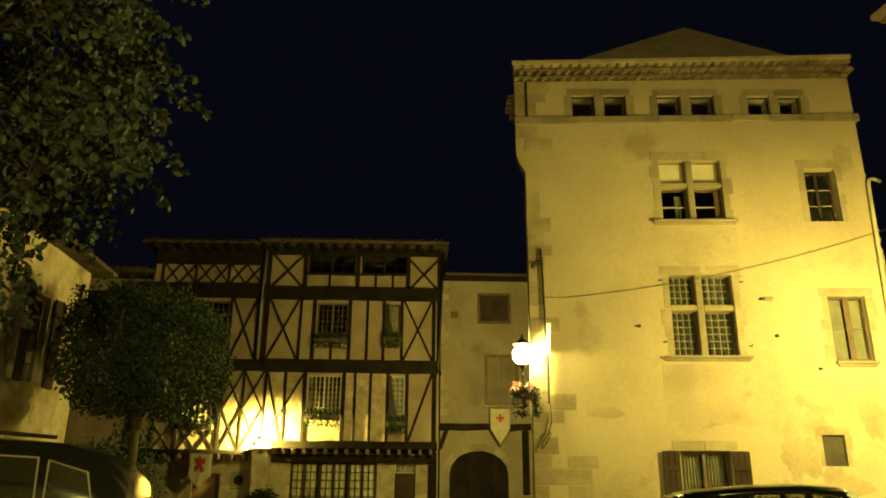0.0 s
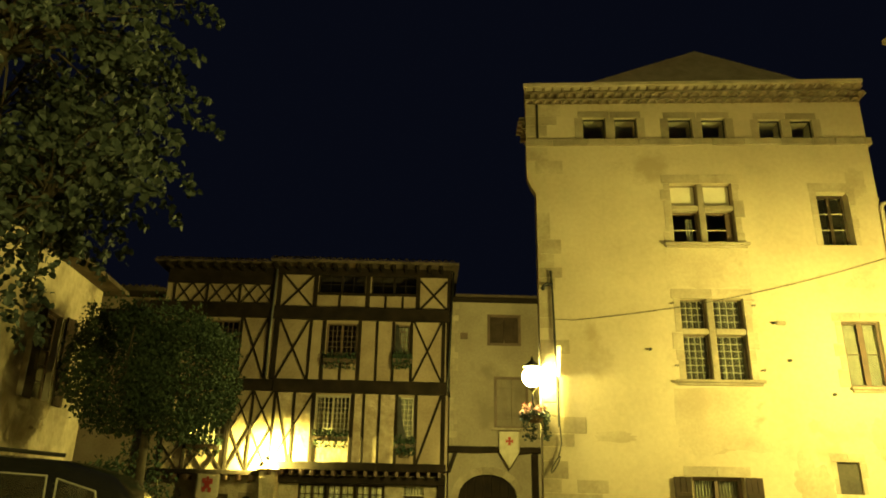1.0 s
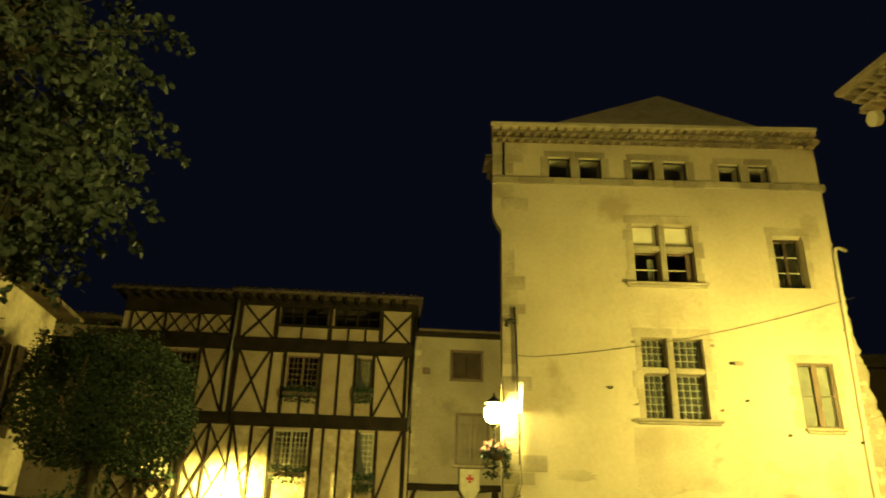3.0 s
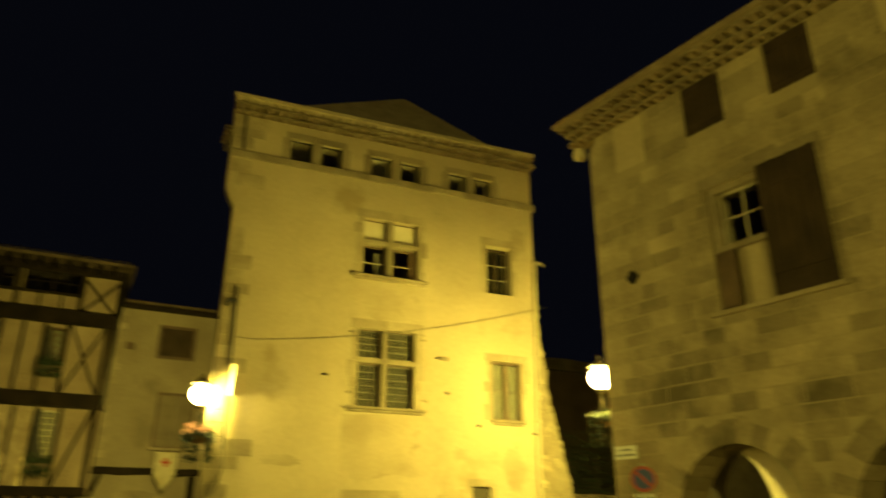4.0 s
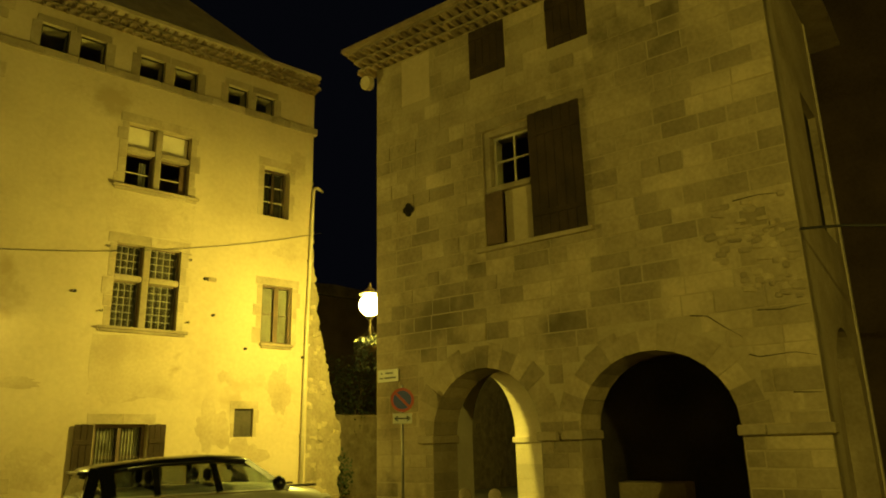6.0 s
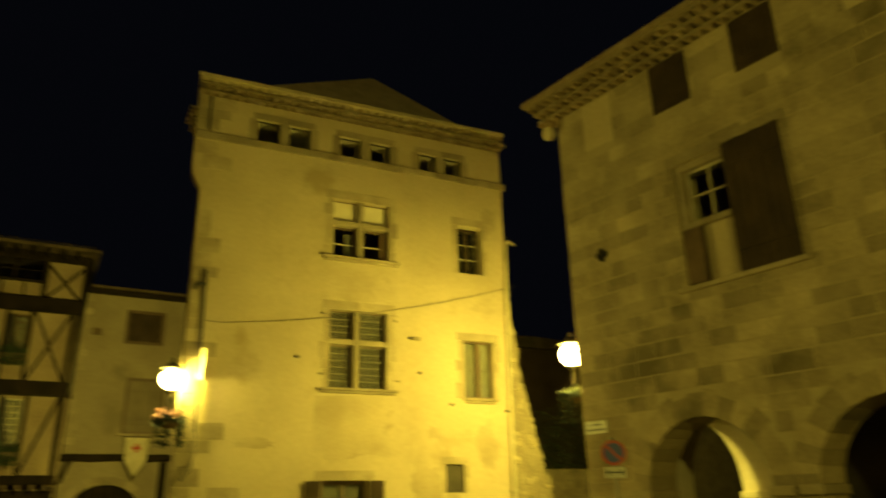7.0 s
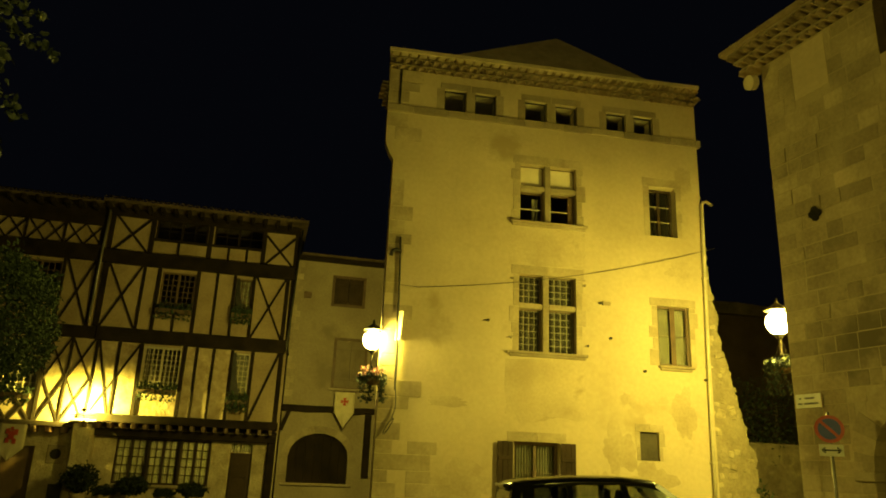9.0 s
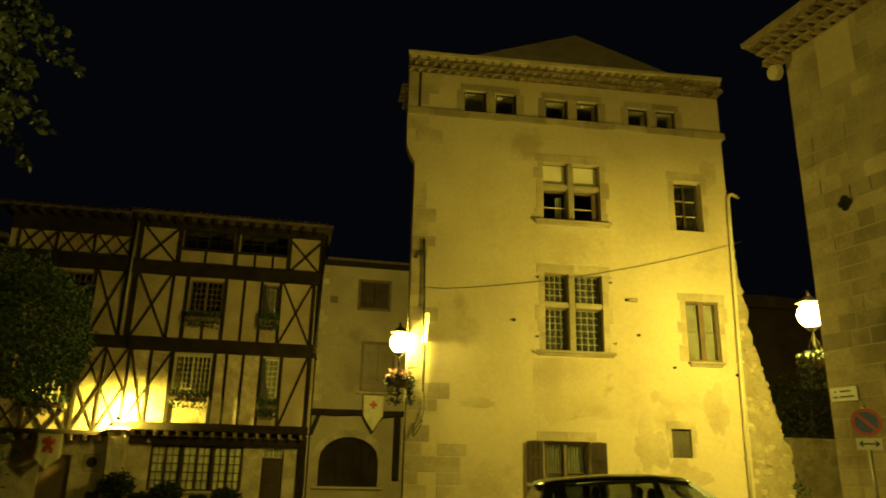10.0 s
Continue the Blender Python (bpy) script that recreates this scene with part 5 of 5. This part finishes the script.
def shrub(x, y, w, h, seed, label, pot=True, n=1800, leaf=None):
    r = random.Random(seed)
    t = thing("shrub", pose(x, y, 0), label, "shrub", "shrubs along the shop front")
    base = 0.0
    if pot:
        bm = bmesh.new()
        bmesh.ops.create_cone(bm, cap_ends=True, segments=16, radius1=0.16, radius2=0.22, depth=0.34, matrix=Matrix.Translation((0, 0, 0.17)))
        part("pot", bm, TILE, t)
        base = 0.3
    for k in range(6):
        a = r.uniform(0, math.tau)
        part("stem", tubed([(0, 0, base * 0.9), (0.3 * w * math.cos(a), 0.3 * w * math.sin(a), base + (h - base) * 0.7)], 0.015, 5, 0.006), BARK, t)
    pts = []
    while len(pts) < n:
        d = Vector((r.gauss(0, 1), r.gauss(0, 1), r.gauss(0, 1))).normalized()
        rr = (0.8 + 0.35 * noise.noise(d * 2.5 + Vector((seed, 1, 0)))) * (1 - 0.6 * r.random() ** 2)
        pts.append(Vector((d.x * w / 2 * rr, d.y * w / 2 * rr, (base + h) / 2 + d.z * (h - base) / 2 * rr)))
    leaf_part("foliage", pts, 0.09, leaf or BOXLEAF, t, r, shape=0.7)
    return t


def big_tree(x, y, seed):
    """A broad-leaved tree: forked limbs, twigs, and leaves in hanging sprays."""
    r = random.Random(seed)
    t = thing("linden_tree", pose(x, y, 0), "large linden tree with leafy hanging sprays", "tree")
    part("trunk", tubed([(0, 0, 0), (0.06, 0.0, 1.3), (0.0, 0.08, 2.8), (0.1, 0.0, 4.4)], 0.28, 14, 0.2), BARK, t, smooth=True)
    tips = []
    c, rx, rz = Vector((0, 0, 6.6)), 2.8, 3.3
    while len(tips) < 380:
        d = Vector((r.gauss(0, 1), r.gauss(0, 1), r.gauss(0, 1))).normalized()
        k = 0.83 + 0.3 * noise.noise(d * 2.3 + Vector((seed, 0, 0)))
        rr = k * (1 - 0.5 * r.random() ** 2)
        p = c + Vector((d.x * rx * rr, d.y * rx * rr, d.z * rz * rr))
        if p.z > 3.3:
            tips.append(p)
    forks = [Vector((math.cos(k * math.tau / 9) * 1.3, math.sin(k * math.tau / 9) * 1.3, 4.8 + 0.45 * (k % 5))) for k in range(9)]
    for f in forks:
        part("limb", tubed([(0.05, 0.02, 3.6), f * 0.5 + Vector((0, 0, 2.1)), f], 0.12, 8, 0.05), BARK, t, smooth=True)
    twigs = bmesh.new()
    pts = []
    for p in tips:
        f = min(forks, key=lambda q: (q - p).length)
        tube(twigs, [f, (f + p) / 2 + Vector((0, 0, 0.25)), p], 0.022, 5, 0.006)
        out = (p - c).normalized()
        lead = (out + Vector((r.gauss(0, 0.35), r.gauss(0, 0.35), r.gauss(-0.25, 0.25)))).normalized()
        reach = r.uniform(0.5, 1.15)
        for _ in range(72):
            k = r.random()
            s = 0.15 * (1.1 - k)
            pts.append(p + lead * (reach * k - 0.3) + Vector((r.gauss(0, s), r.gauss(0, s), r.gauss(0, s) - 0.22 * k * k)))
    tagged(part("twig_work", twigs, BARK, t), kind="stuff")
    leaf_part("crown", pts, 0.1, LEAF, t, r, shape=1.05)
    return t


clipped_tree(-5.95, 14.0, 3.83, 1.74, 1.38, 5)
big_tree(-5.9, 7.3, 2)
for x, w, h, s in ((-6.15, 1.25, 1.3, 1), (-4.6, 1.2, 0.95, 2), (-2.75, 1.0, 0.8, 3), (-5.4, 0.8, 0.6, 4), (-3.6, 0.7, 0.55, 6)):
    shrub(x, 25.3, w, h, s, "rounded potted shrub on the pavement", leaf=DIMLEAF)
shrub(-7.15, 16.7, 1.9, 3.1, 9, "loose leafy shrub beside the side house", pot=False)
shrub(-6.3, 13.3, 1.7, 2.5, 14, "loose leafy shrub at the foot of the bushy tree", pot=False, n=3000)
shrub(12.85, 18.3, 0.9, 1.75, 10, "straggling shrub at the foot of the tower", pot=False, n=420)
# alley bushes take the lowered leaf colour, so their shade is painted in
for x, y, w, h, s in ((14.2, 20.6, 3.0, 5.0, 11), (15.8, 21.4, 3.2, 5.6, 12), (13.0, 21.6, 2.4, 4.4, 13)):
    t = shrub(x, y, w, h, s, "dark overgrown bush behind the alley wall", pot=False, leaf=DIMLEAF)


def window_box(place, width, seed, parent_yaw=2.0):
    r = random.Random(seed)
    b = thing("window_box", Matrix.Translation(place) @ pose(0, 0, 0, 0, 0, parent_yaw), "planted wooden window box under a window", "window box", "window boxes")
    part("trough", boxed(-width / 2, width / 2, -0.1, 0.1, -0.08, 0.08, bevel=0.01), BROWNWOOD, b)
    pts = [Vector((r.uniform(-width / 2, width / 2), r.gauss(-0.03, 0.07), 0.08 + r.gauss(0.06, 0.09))) for _ in range(330)]
    pts += [Vector((r.uniform(-width / 2, width / 2), -0.12 + r.gauss(0, 0.04), -0.3 * r.random())) for _ in range(150)]
    leaf_part("planting", pts, 0.08, BOXLEAF, b, r)


def on_timber(s, y, z):
    return facade(-11.24, 26, 2) @ Vector((s, y, z))


for s, z, w in ((6.97, 6.4, 1.2), (9.27, 6.45, 0.7), (6.82, 3.62, 1.25), (9.48, 3.42, 0.7), (2.4, 3.25, 1.2)):
    window_box(on_timber(s, -0.24, z), w, int(s * 10))

# ---- floodlight on the pillar ----
flood = thing("floodlight", facade(-11.24, 26, 2) @ Matrix.Translation((4.76, -0.2, 2.62)), "small floodlight on the stone pillar", "floodlight")
part("foot", boxed(-0.08, 0.08, -0.08, 0.08, 0.0, 0.03, bevel=0.008), IRON, flood)
part("arm", tubed([(0, 0, 0.02), (0, -0.36, 0.1), (0, -0.43, 0.22)], 0.015, 6), IRON, flood)
head = part("lamp_head", boxed(-0.07, 0.07, -0.46, -0.40, 0.22, 0.33, bevel=0.012), IRON, flood)
# plates added below and above the lamp to cut its beam on the wall
part("tray", boxed(-0.4, 0.4, -0.52, -0.24, 0.1, 0.112, bevel=0.004), IRON, flood)
part("visor", boxed(-0.4, 0.4, -0.47, -0.255, 0.48, 0.492, bevel=0.004), IRON, flood)
part("visor_arm", boxed(-0.012, 0.012, -0.48, -0.455, 0.3, 0.482), IRON, flood)
part("lens", boxed(-0.06, 0.06, -0.397, -0.392, 0.23, 0.32), GLASS_LAMP, head, "glowing floodlight lens").visible_shadow = False


# ---- banners ----
def banner(m, w, h, tip, label, emblem):
    """A pointed hanging banner with a pole sleeve and an emblem."""
    b = thing("banner", m, label, "banner", "pointed banners")
    n = 14
    bm = bmesh.new()
    rows = []
    for j in range(n + 1):
        z = -(h + tip) * j / n
        half = w / 2 if -z < h else max(0.004, w / 2 * (1 + (z + h) / tip))
        rows.append([bm.verts.new((half * (i / 4 - 1), 0.025 * math.sin(i * 1.4 + j * 0.5) * j / n, z)) for i in range(9)])
    for a, c in zip(rows, rows[1:]):
        for i in range(8):
            bm.faces.new((a[i], a[i + 1], c[i + 1], c[i]))
    cl = part("cloth", bm, CLOTH, b, smooth=True)
    cl.modifiers.new("thickness", "SOLIDIFY").thickness = 0.006
    part("pole", tubed([(-w / 2 - 0.06, 0, 0), (w / 2 + 0.06, 0, 0)], 0.015, 8), BROWNWOOD, b)
    part("cord", tubed([(0, 0.02, 0), (0, 0.25, 0.02)], 0.01, 6), IRON, b)
    bm = bmesh.new()
    if emblem == "cross":
        for k in range(4):
            q = Matrix.Rotation(k * math.pi / 2, 4, "Y")
            a = [bm.verts.new(q @ Vector(v) + Vector((0, -0.03, -h * 0.48))) for v in ((-0.018, 0, 0.0), (0.018, 0, 0.0), (0.06, 0, 0.135), (-0.06, 0, 0.135))]
            c = [bm.verts.new(v.co + Vector((0, 0.008, 0))) for v in a]
            bm.faces.new(a)
            bm.faces.new(c[::-1])
            for i in range(4):
                bm.faces.new((a[i], c[i], c[(i + 1) % 4], a[(i + 1) % 4]))
    else:
        for x, z, s in ((0.0, -0.36, 0.13), (-0.12, -0.24, 0.08), (0.12, -0.26, 0.09), (-0.1, -0.52, 0.08), (0.1, -0.54, 0.08), (0.0, -0.16, 0.06)):
            box(bm, x - s * 0.7, x + s * 0.7, -0.045, -0.03, z - s, z + s, bevel=0.006)
    part("emblem", bm, REDCLOTH, b, "red emblem")


banner(facade(-11.24, 26, 2) @ Matrix.Translation((2.76, -0.45, 2.36)), 0.8, 0.75, 0.4, "pale pointed banner with a red emblem", "charge")
banner(facade(-11.24, 26, 2) @ Matrix.Translation((13.2, -0.25, 4.02)), 0.72, 0.72, 0.55, "cream pointed banner with a red flared cross", "cross")


# ---- no-parking sign ----
def disc(bm, r, y0, y1, cx=0.0, cz=0.0, seg=36):
    bmesh.ops.create_cone(bm, cap_ends=True, segments=seg, radius1=r, radius2=r, depth=abs(y1 - y0), matrix=Matrix.Translation((cx, (y0 + y1) / 2, cz)) @ Matrix.Rotation(math.pi / 2, 4, "X"))


sign = thing("parking_sign", pose(SIGN_AT[0], SIGN_AT[1], 0, 0, 0, -36), "round no-parking sign with an arrow plate on a steel post", "road sign")
part("post", tubed([(0, 0.03, 0), (0, 0.03, 2.84)], 0.03, 10), GALVA, sign, smooth=True)
bm = bmesh.new()
disc(bm, 0.235, -0.012, 0.0, 0, 2.55)
plate = part("disc", bm, SIGNRED, sign, "red-rimmed blue disc")
bm = bmesh.new()
disc(bm, 0.18, -0.016, -0.011, 0, 2.55)
part("field", bm, SIGNBLUE, plate)
d = Vector((0.13, 0, -0.13))
part("bar", barred(Vector((0, -0.017, 2.55)) - d, Vector((0, -0.017, 2.55)) + d, 0.05, 0.004), SIGNRED, plate)
sub = part("arrow_plate", boxed(-0.19, 0.19, -0.012, 0.0, 2.09, 2.29, bevel=0.008), surface("plate_white", (0.74, 0.72, 0.66), (0.82, 0.80, 0.74), rough=0.5, big=5, bump=0), sign)
bm = bmesh.new()
box(bm, -0.12, 0.12, -0.017, -0.011, 2.178, 2.203)
for s in (-1, 1):
    bar(bm, (s * 0.15, -0.014, 2.1905), (s * 0.09, -0.014, 2.235), 0.022, 0.005)
    bar(bm, (s * 0.15, -0.014, 2.1905), (s * 0.09, -0.014, 2.146), 0.022, 0.005)
part("arrow", bm, INK, sub)

# ---- bollards before the arcade ----
for s in (3.1, 3.7):
    m = facade(9.57, 12.32, -80) @ Matrix.Translation((s, -1.2, 0))
    b = thing("bollard", m, "rounded pale stone bollard before the arcade", "bollard", "bollards before the arcade")
    bm = bmesh.new()
    bmesh.ops.create_cone(bm, cap_ends=True, segments=14, radius1=0.13, radius2=0.11, depth=0.85, matrix=Matrix.Translation((0, 0, 0.425)))
    bmesh.ops.create_uvsphere(bm, u_segments=14, v_segments=8, radius=0.11, matrix=Matrix.Translation((0, 0, 0.85)))
    part("stone_post", bm, DRESSED, b, smooth=True)


# ---- vehicles ----
def car_shell(sections, y_half, name, material, parent, smooth=True):
    """A body lofted from sections (x, z low, z high, half width low, half width high)."""
    bm = bmesh.new()
    rings = []
    for x, z0, z1, w0, w1 in sections:
        ring = []
        for y, z in ((-w0 * 0.96, z0), (-w0, z0 + 0.12 * (z1 - z0)), (-w0, z0 + 0.5 * (z1 - z0)), (-w0 * 0.5 - w1 * 0.5, z0 + 0.82 * (z1 - z0)), (-w1 * 0.9, z1 - 0.02), (-w1 * 0.5, z1 + 0.012), (w1 * 0.5, z1 + 0.012), (w1 * 0.9, z1 - 0.02), (w0 * 0.5 + w1 * 0.5, z0 + 0.82 * (z1 - z0)), (w0, z0 + 0.5 * (z1 - z0)), (w0, z0 + 0.12 * (z1 - z0)), (w0 * 0.96, z0)):
            ring.append(bm.verts.new((x, y, z)))
        rings.append(ring)
    n = len(rings[0])
    for a, b in zip(rings, rings[1:]):
        for k in range(n):
            bm.faces.new((a[k], a[(k + 1) % n], b[(k + 1) % n], b[k]))
    bm.faces.new(rings[0][::-1])
    bm.faces.new(rings[-1])
    return part(name, bm, material, parent, smooth=smooth)


def wheel(parent, x, y, r):
    bm = bmesh.new()
    disc(bm, r, y - 0.1, y + 0.1, x, r, 24)
    w = part("wheel", bm, RUBBER, parent)
    bm = bmesh.new()
    s = -1 if y < 0 else 1
    disc(bm, r * 0.66, y + s * 0.085, y + s * 0.112, x, r, 20)
    part("rim", bm, CHROME, w)


def side_panel(outline, y, thick, material, name, parent, lean=0.0, z_ref=1.0):
    """An upright panel on a car's flank, leaning inwards above z_ref."""
    bm = extruded(outline, y, y + thick)
    for v in bm.verts:
        v.co.y += math.copysign(1, -y) * lean * max(0, v.co.z - z_ref)
    return part(name, bm, material, parent)


car = thing("small_car", pose(5.55, 11.75, 0, 0, 0, -8), "white small car with a black roof, parked before the tower", "car")
car_shell([(-2.02, 0.5, 0.80, 0.72, 0.68), (-1.98, 0.32, 1.05, 0.84, 0.80), (-1.7, 0.28, 1.12, 0.89, 0.84), (-0.8, 0.25, 1.13, 0.89, 0.85), (0.7, 0.25, 1.12, 0.89, 0.84), (1.05, 0.28, 1.1, 0.88, 0.80), (1.7, 0.3, 1.0, 0.86, 0.74), (2.0, 0.36, 0.84, 0.76, 0.64), (2.05, 0.45, 0.7, 0.66, 0.55)], 0.89, "body", WHITEPAINT, car)
# roof, pillars and glass of the cabin
bm = bmesh.new()
rings = []
for x, z, w in ((-1.92, 1.43, 0.52), (-1.7, 1.49, 0.60), (-0.9, 1.57, 0.63), (-0.1, 1.60, 0.63), (0.42, 1.565, 0.60), (0.52, 1.52, 0.57)):
    rings.append([bm.verts.new((x, y * w, z + dz)) for y, dz in ((-1.08, -0.115), (-1.0, -0.02), (-0.6, 0.015), (0.6, 0.015), (1.0, -0.02), (1.08, -0.115))])
for a, b in zip(rings, rings[1:]):
    for k in range(5):
        bm.faces.new((a[k], a[k + 1], b[k + 1], b[k]))
    bm.faces.new((a[5], a[0], b[0], b[5]))
bm.faces.new(rings[0])
bm.faces.new(rings[-1][::-1])
part("roof", bm, BLACKPAINT, car, "black roof", smooth=True)
part("spoiler", boxed(-2.02, -1.8, -0.52, 0.52, 1.375, 1.42, bevel=0.015), BLACKPAINT, car)
for s in (-1, 1):
    def lift(x, z):
        return (x, s * (0.84 - 0.36 * max(0, z - 1.05) / 0.72), z)
    for a, b, w in (((-1.9, 1.04), (-1.8, 1.45), 0.16), ((-0.95, 1.05), (-0.98, 1.5), 0.09), ((-0.02, 1.05), (-0.1, 1.5), 0.10), ((1.12, 1.03), (0.46, 1.5), 0.075), ((-1.62, 1.05), (-1.66, 1.48), 0.2)):
        part("pillar", barred(lift(*a), lift(*b), w, 0.035), BLACKPAINT, car)
    for q in (((-1.54, 1.06), (-1.0, 1.06), (-1.02, 1.47), (-1.56, 1.47)), ((-0.9, 1.06), (-0.07, 1.06), (-0.14, 1.48), (-0.93, 1.48)), ((0.04, 1.06), (1.02, 1.05), (0.44, 1.47), (-0.04, 1.48))):
        bm = bmesh.new()
        vs = [bm.verts.new(lift(*p)) for p in q]
        back_vs = [bm.verts.new(v.co - Vector((0, s * 0.008, 0))) for v in vs]
        bm.faces.new(vs)
        bm.faces.new(back_vs[::-1])
        for i in range(4):
            bm.faces.new((vs[i], back_vs[i], back_vs[(i + 1) % 4], vs[(i + 1) % 4]))
        part("side_window", bm, CARGLASS, car).visible_shadow = False
    part("belt_trim", barred((-1.9, s * 0.875, 1.03), (1.1, s * 0.87, 1.03), 0.02, 0.03), CHROME, car)
    for x in (-0.72, 0.28):
        part("door_handle", boxed(x, x + 0.2, s * 0.895 - 0.018, s * 0.895 + 0.018, 0.86, 0.89, bevel=0.008), CHROME, car)
    bm = bmesh.new()
    bmesh.ops.create_uvsphere(bm, u_segments=14, v_segments=8, radius=0.14, matrix=Matrix.Translation((0.88, s * 1.0, 1.14)) @ Matrix.Diagonal((0.7, 1.0, 0.85, 1)))
    part("wing_mirror", bm, BLACKPAINT, car, smooth=True)
    part("tail_lamp", boxed(-2.0, -1.86, s * 0.74 - 0.1, s * 0.74 + 0.1, 0.72, 0.95, bevel=0.03), REDLENS, car)
    part("head_lamp", boxed(1.72, 1.95, s * 0.62 - 0.12, s * 0.62 + 0.12, 0.72, 0.92, bevel=0.05), CLEARLENS, car)
    for x in (-1.28, 1.27):
        wheel(car, x, s * 0.80, 0.32)
        bm = bmesh.new()
        for k in range(9):
            a0, a1 = math.pi * k / 9, math.pi * (k + 1) / 9
            bar(bm, (x + 0.37 * math.cos(a0), s * 0.88, 0.34 + 0.37 * math.sin(a0)), (x + 0.37 * math.cos(a1), s * 0.88, 0.34 + 0.37 * math.sin(a1)), 0.07, 0.05)
        part("wheel_arch", bm, RUBBER, car)
for x, y0, y1, z0, z1, nm in ((0.78, -0.66, 0.66, 1.04, 1.5, "windscreen"), (-1.93, -0.66, 0.66, 1.04, 1.44, "rear_window")):
    bm = bmesh.new()
    lean = -0.34 if x > 0 else 0.05
    v = [bm.verts.new(p) for p in ((x - lean, y0 * 1.15, z0), (x - lean, y1 * 1.15, z0), (x + lean, y1 * 0.85, z1), (x + lean, y0 * 0.85, z1))]
    u = [bm.verts.new(p.co + Vector((-0.008, 0, -0.004))) for p in v]
    bm.faces.new(v)
    bm.faces.new(u[::-1])
    for i in range(4):
        bm.faces.new((v[i], u[i], u[(i + 1) % 4], v[(i + 1) % 4]))
    part(nm, bm, CARGLASS, car).visible_shadow = False
for x, y in ((-0.05, -0.36), (-0.05, 0.36), (-0.95, -0.36), (-0.95, 0.36)):
    seat = part("seat", boxed(x - 0.1, x + 0.06, y - 0.22, y + 0.22, 0.7, 1.18, bevel=0.06), SEATS, car)
    part("head_rest", boxed(x - 0.08, x + 0.02, y - 0.12, y + 0.12, 1.2, 1.4, bevel=0.045), SEATS, seat)
part("rear_view_mirror", boxed(0.38, 0.42, -0.1, 0.1, 1.36, 1.43, bevel=0.015), IRON, car)
for s in (-1, 1):
    part("bonnet_line", boxed(1.1, 1.75, s * 0.5 - 0.06, s * 0.5 + 0.06, 1.05, 1.085, bevel=0.012), BLACKPAINT, car)

van = thing("people_carrier", pose(-4.7, 6.5, 0, 0, 0, 14), "dark people carrier parked under the tree", "car")
car_shell([(-2.5, 0.5, 0.95, 0.8, 0.7), (-2.35, 0.35, 1.1, 0.93, 0.85), (-1.7, 0.3, 1.12, 0.96, 0.93), (1.5, 0.3, 1.14, 0.96, 0.93), (1.98, 0.36, 1.12, 0.93, 0.88), (2.08, 0.5, 1.0, 0.86, 0.8)], 0.96, "body", VANPAINT, van)
car_shell([(-1.5, 1.1, 1.3, 0.92, 0.8), (-0.9, 1.08, 1.88, 0.92, 0.78), (-0.4, 1.08, 1.96, 0.92, 0.81), (0.6, 1.08, 1.98, 0.92, 0.82), (1.3, 1.08, 1.93, 0.92, 0.81), (1.7, 1.08, 1.82, 0.91, 0.78), (1.92, 1.08, 1.62, 0.89, 0.74), (2.02, 1.08, 1.3, 0.86, 0.74)], 0.92, "cabin", VANPAINT, van)
for q in (((-0.65, 1.2), (0.34, 1.2), (0.34, 1.85), (-0.6, 1.83)), ((0.42, 1.2), (1.3, 1.2), (1.26, 1.81), (0.42, 1.85)), ((1.36, 1.2), (1.78, 1.2), (1.64, 1.70), (1.34, 1.79))):
    pane = side_panel(q, -0.955, 0.02, CARGLASS, "side_window", van, lean=0.11, z_ref=1.1)
    pane.visible_shadow = False
    bm = bmesh.new()
    for i in range(4):
        a, b = q[i], q[(i + 1) % 4]
        pa, pb = [Vector((p[0], -0.962 + 0.11 * (p[1] - 1.1), p[1])) for p in (a, b)]
        bar(bm, pa, pb, 0.012, 0.014)
    part("window_trim", bm, GALVA, van)
for x in (-1.45, 1.3):
    for y in (-0.86, 0.86):
        wheel(van, x, y, 0.33)
part("roof_rail", tubed([(-0.4, -0.62, 1.99), (0.6, -0.62, 2.03), (1.3, -0.6, 1.98)], 0.018, 8), IRON, van)
part("tail_lamp", boxed(1.9, 2.04, -0.9, -0.78, 0.95, 1.45, bevel=0.03), REDLENS, van)
part("wing_mirror", boxed(-0.85, -0.65, -1.14, -0.95, 1.15, 1.32, bevel=0.04), VANPAINT, van)
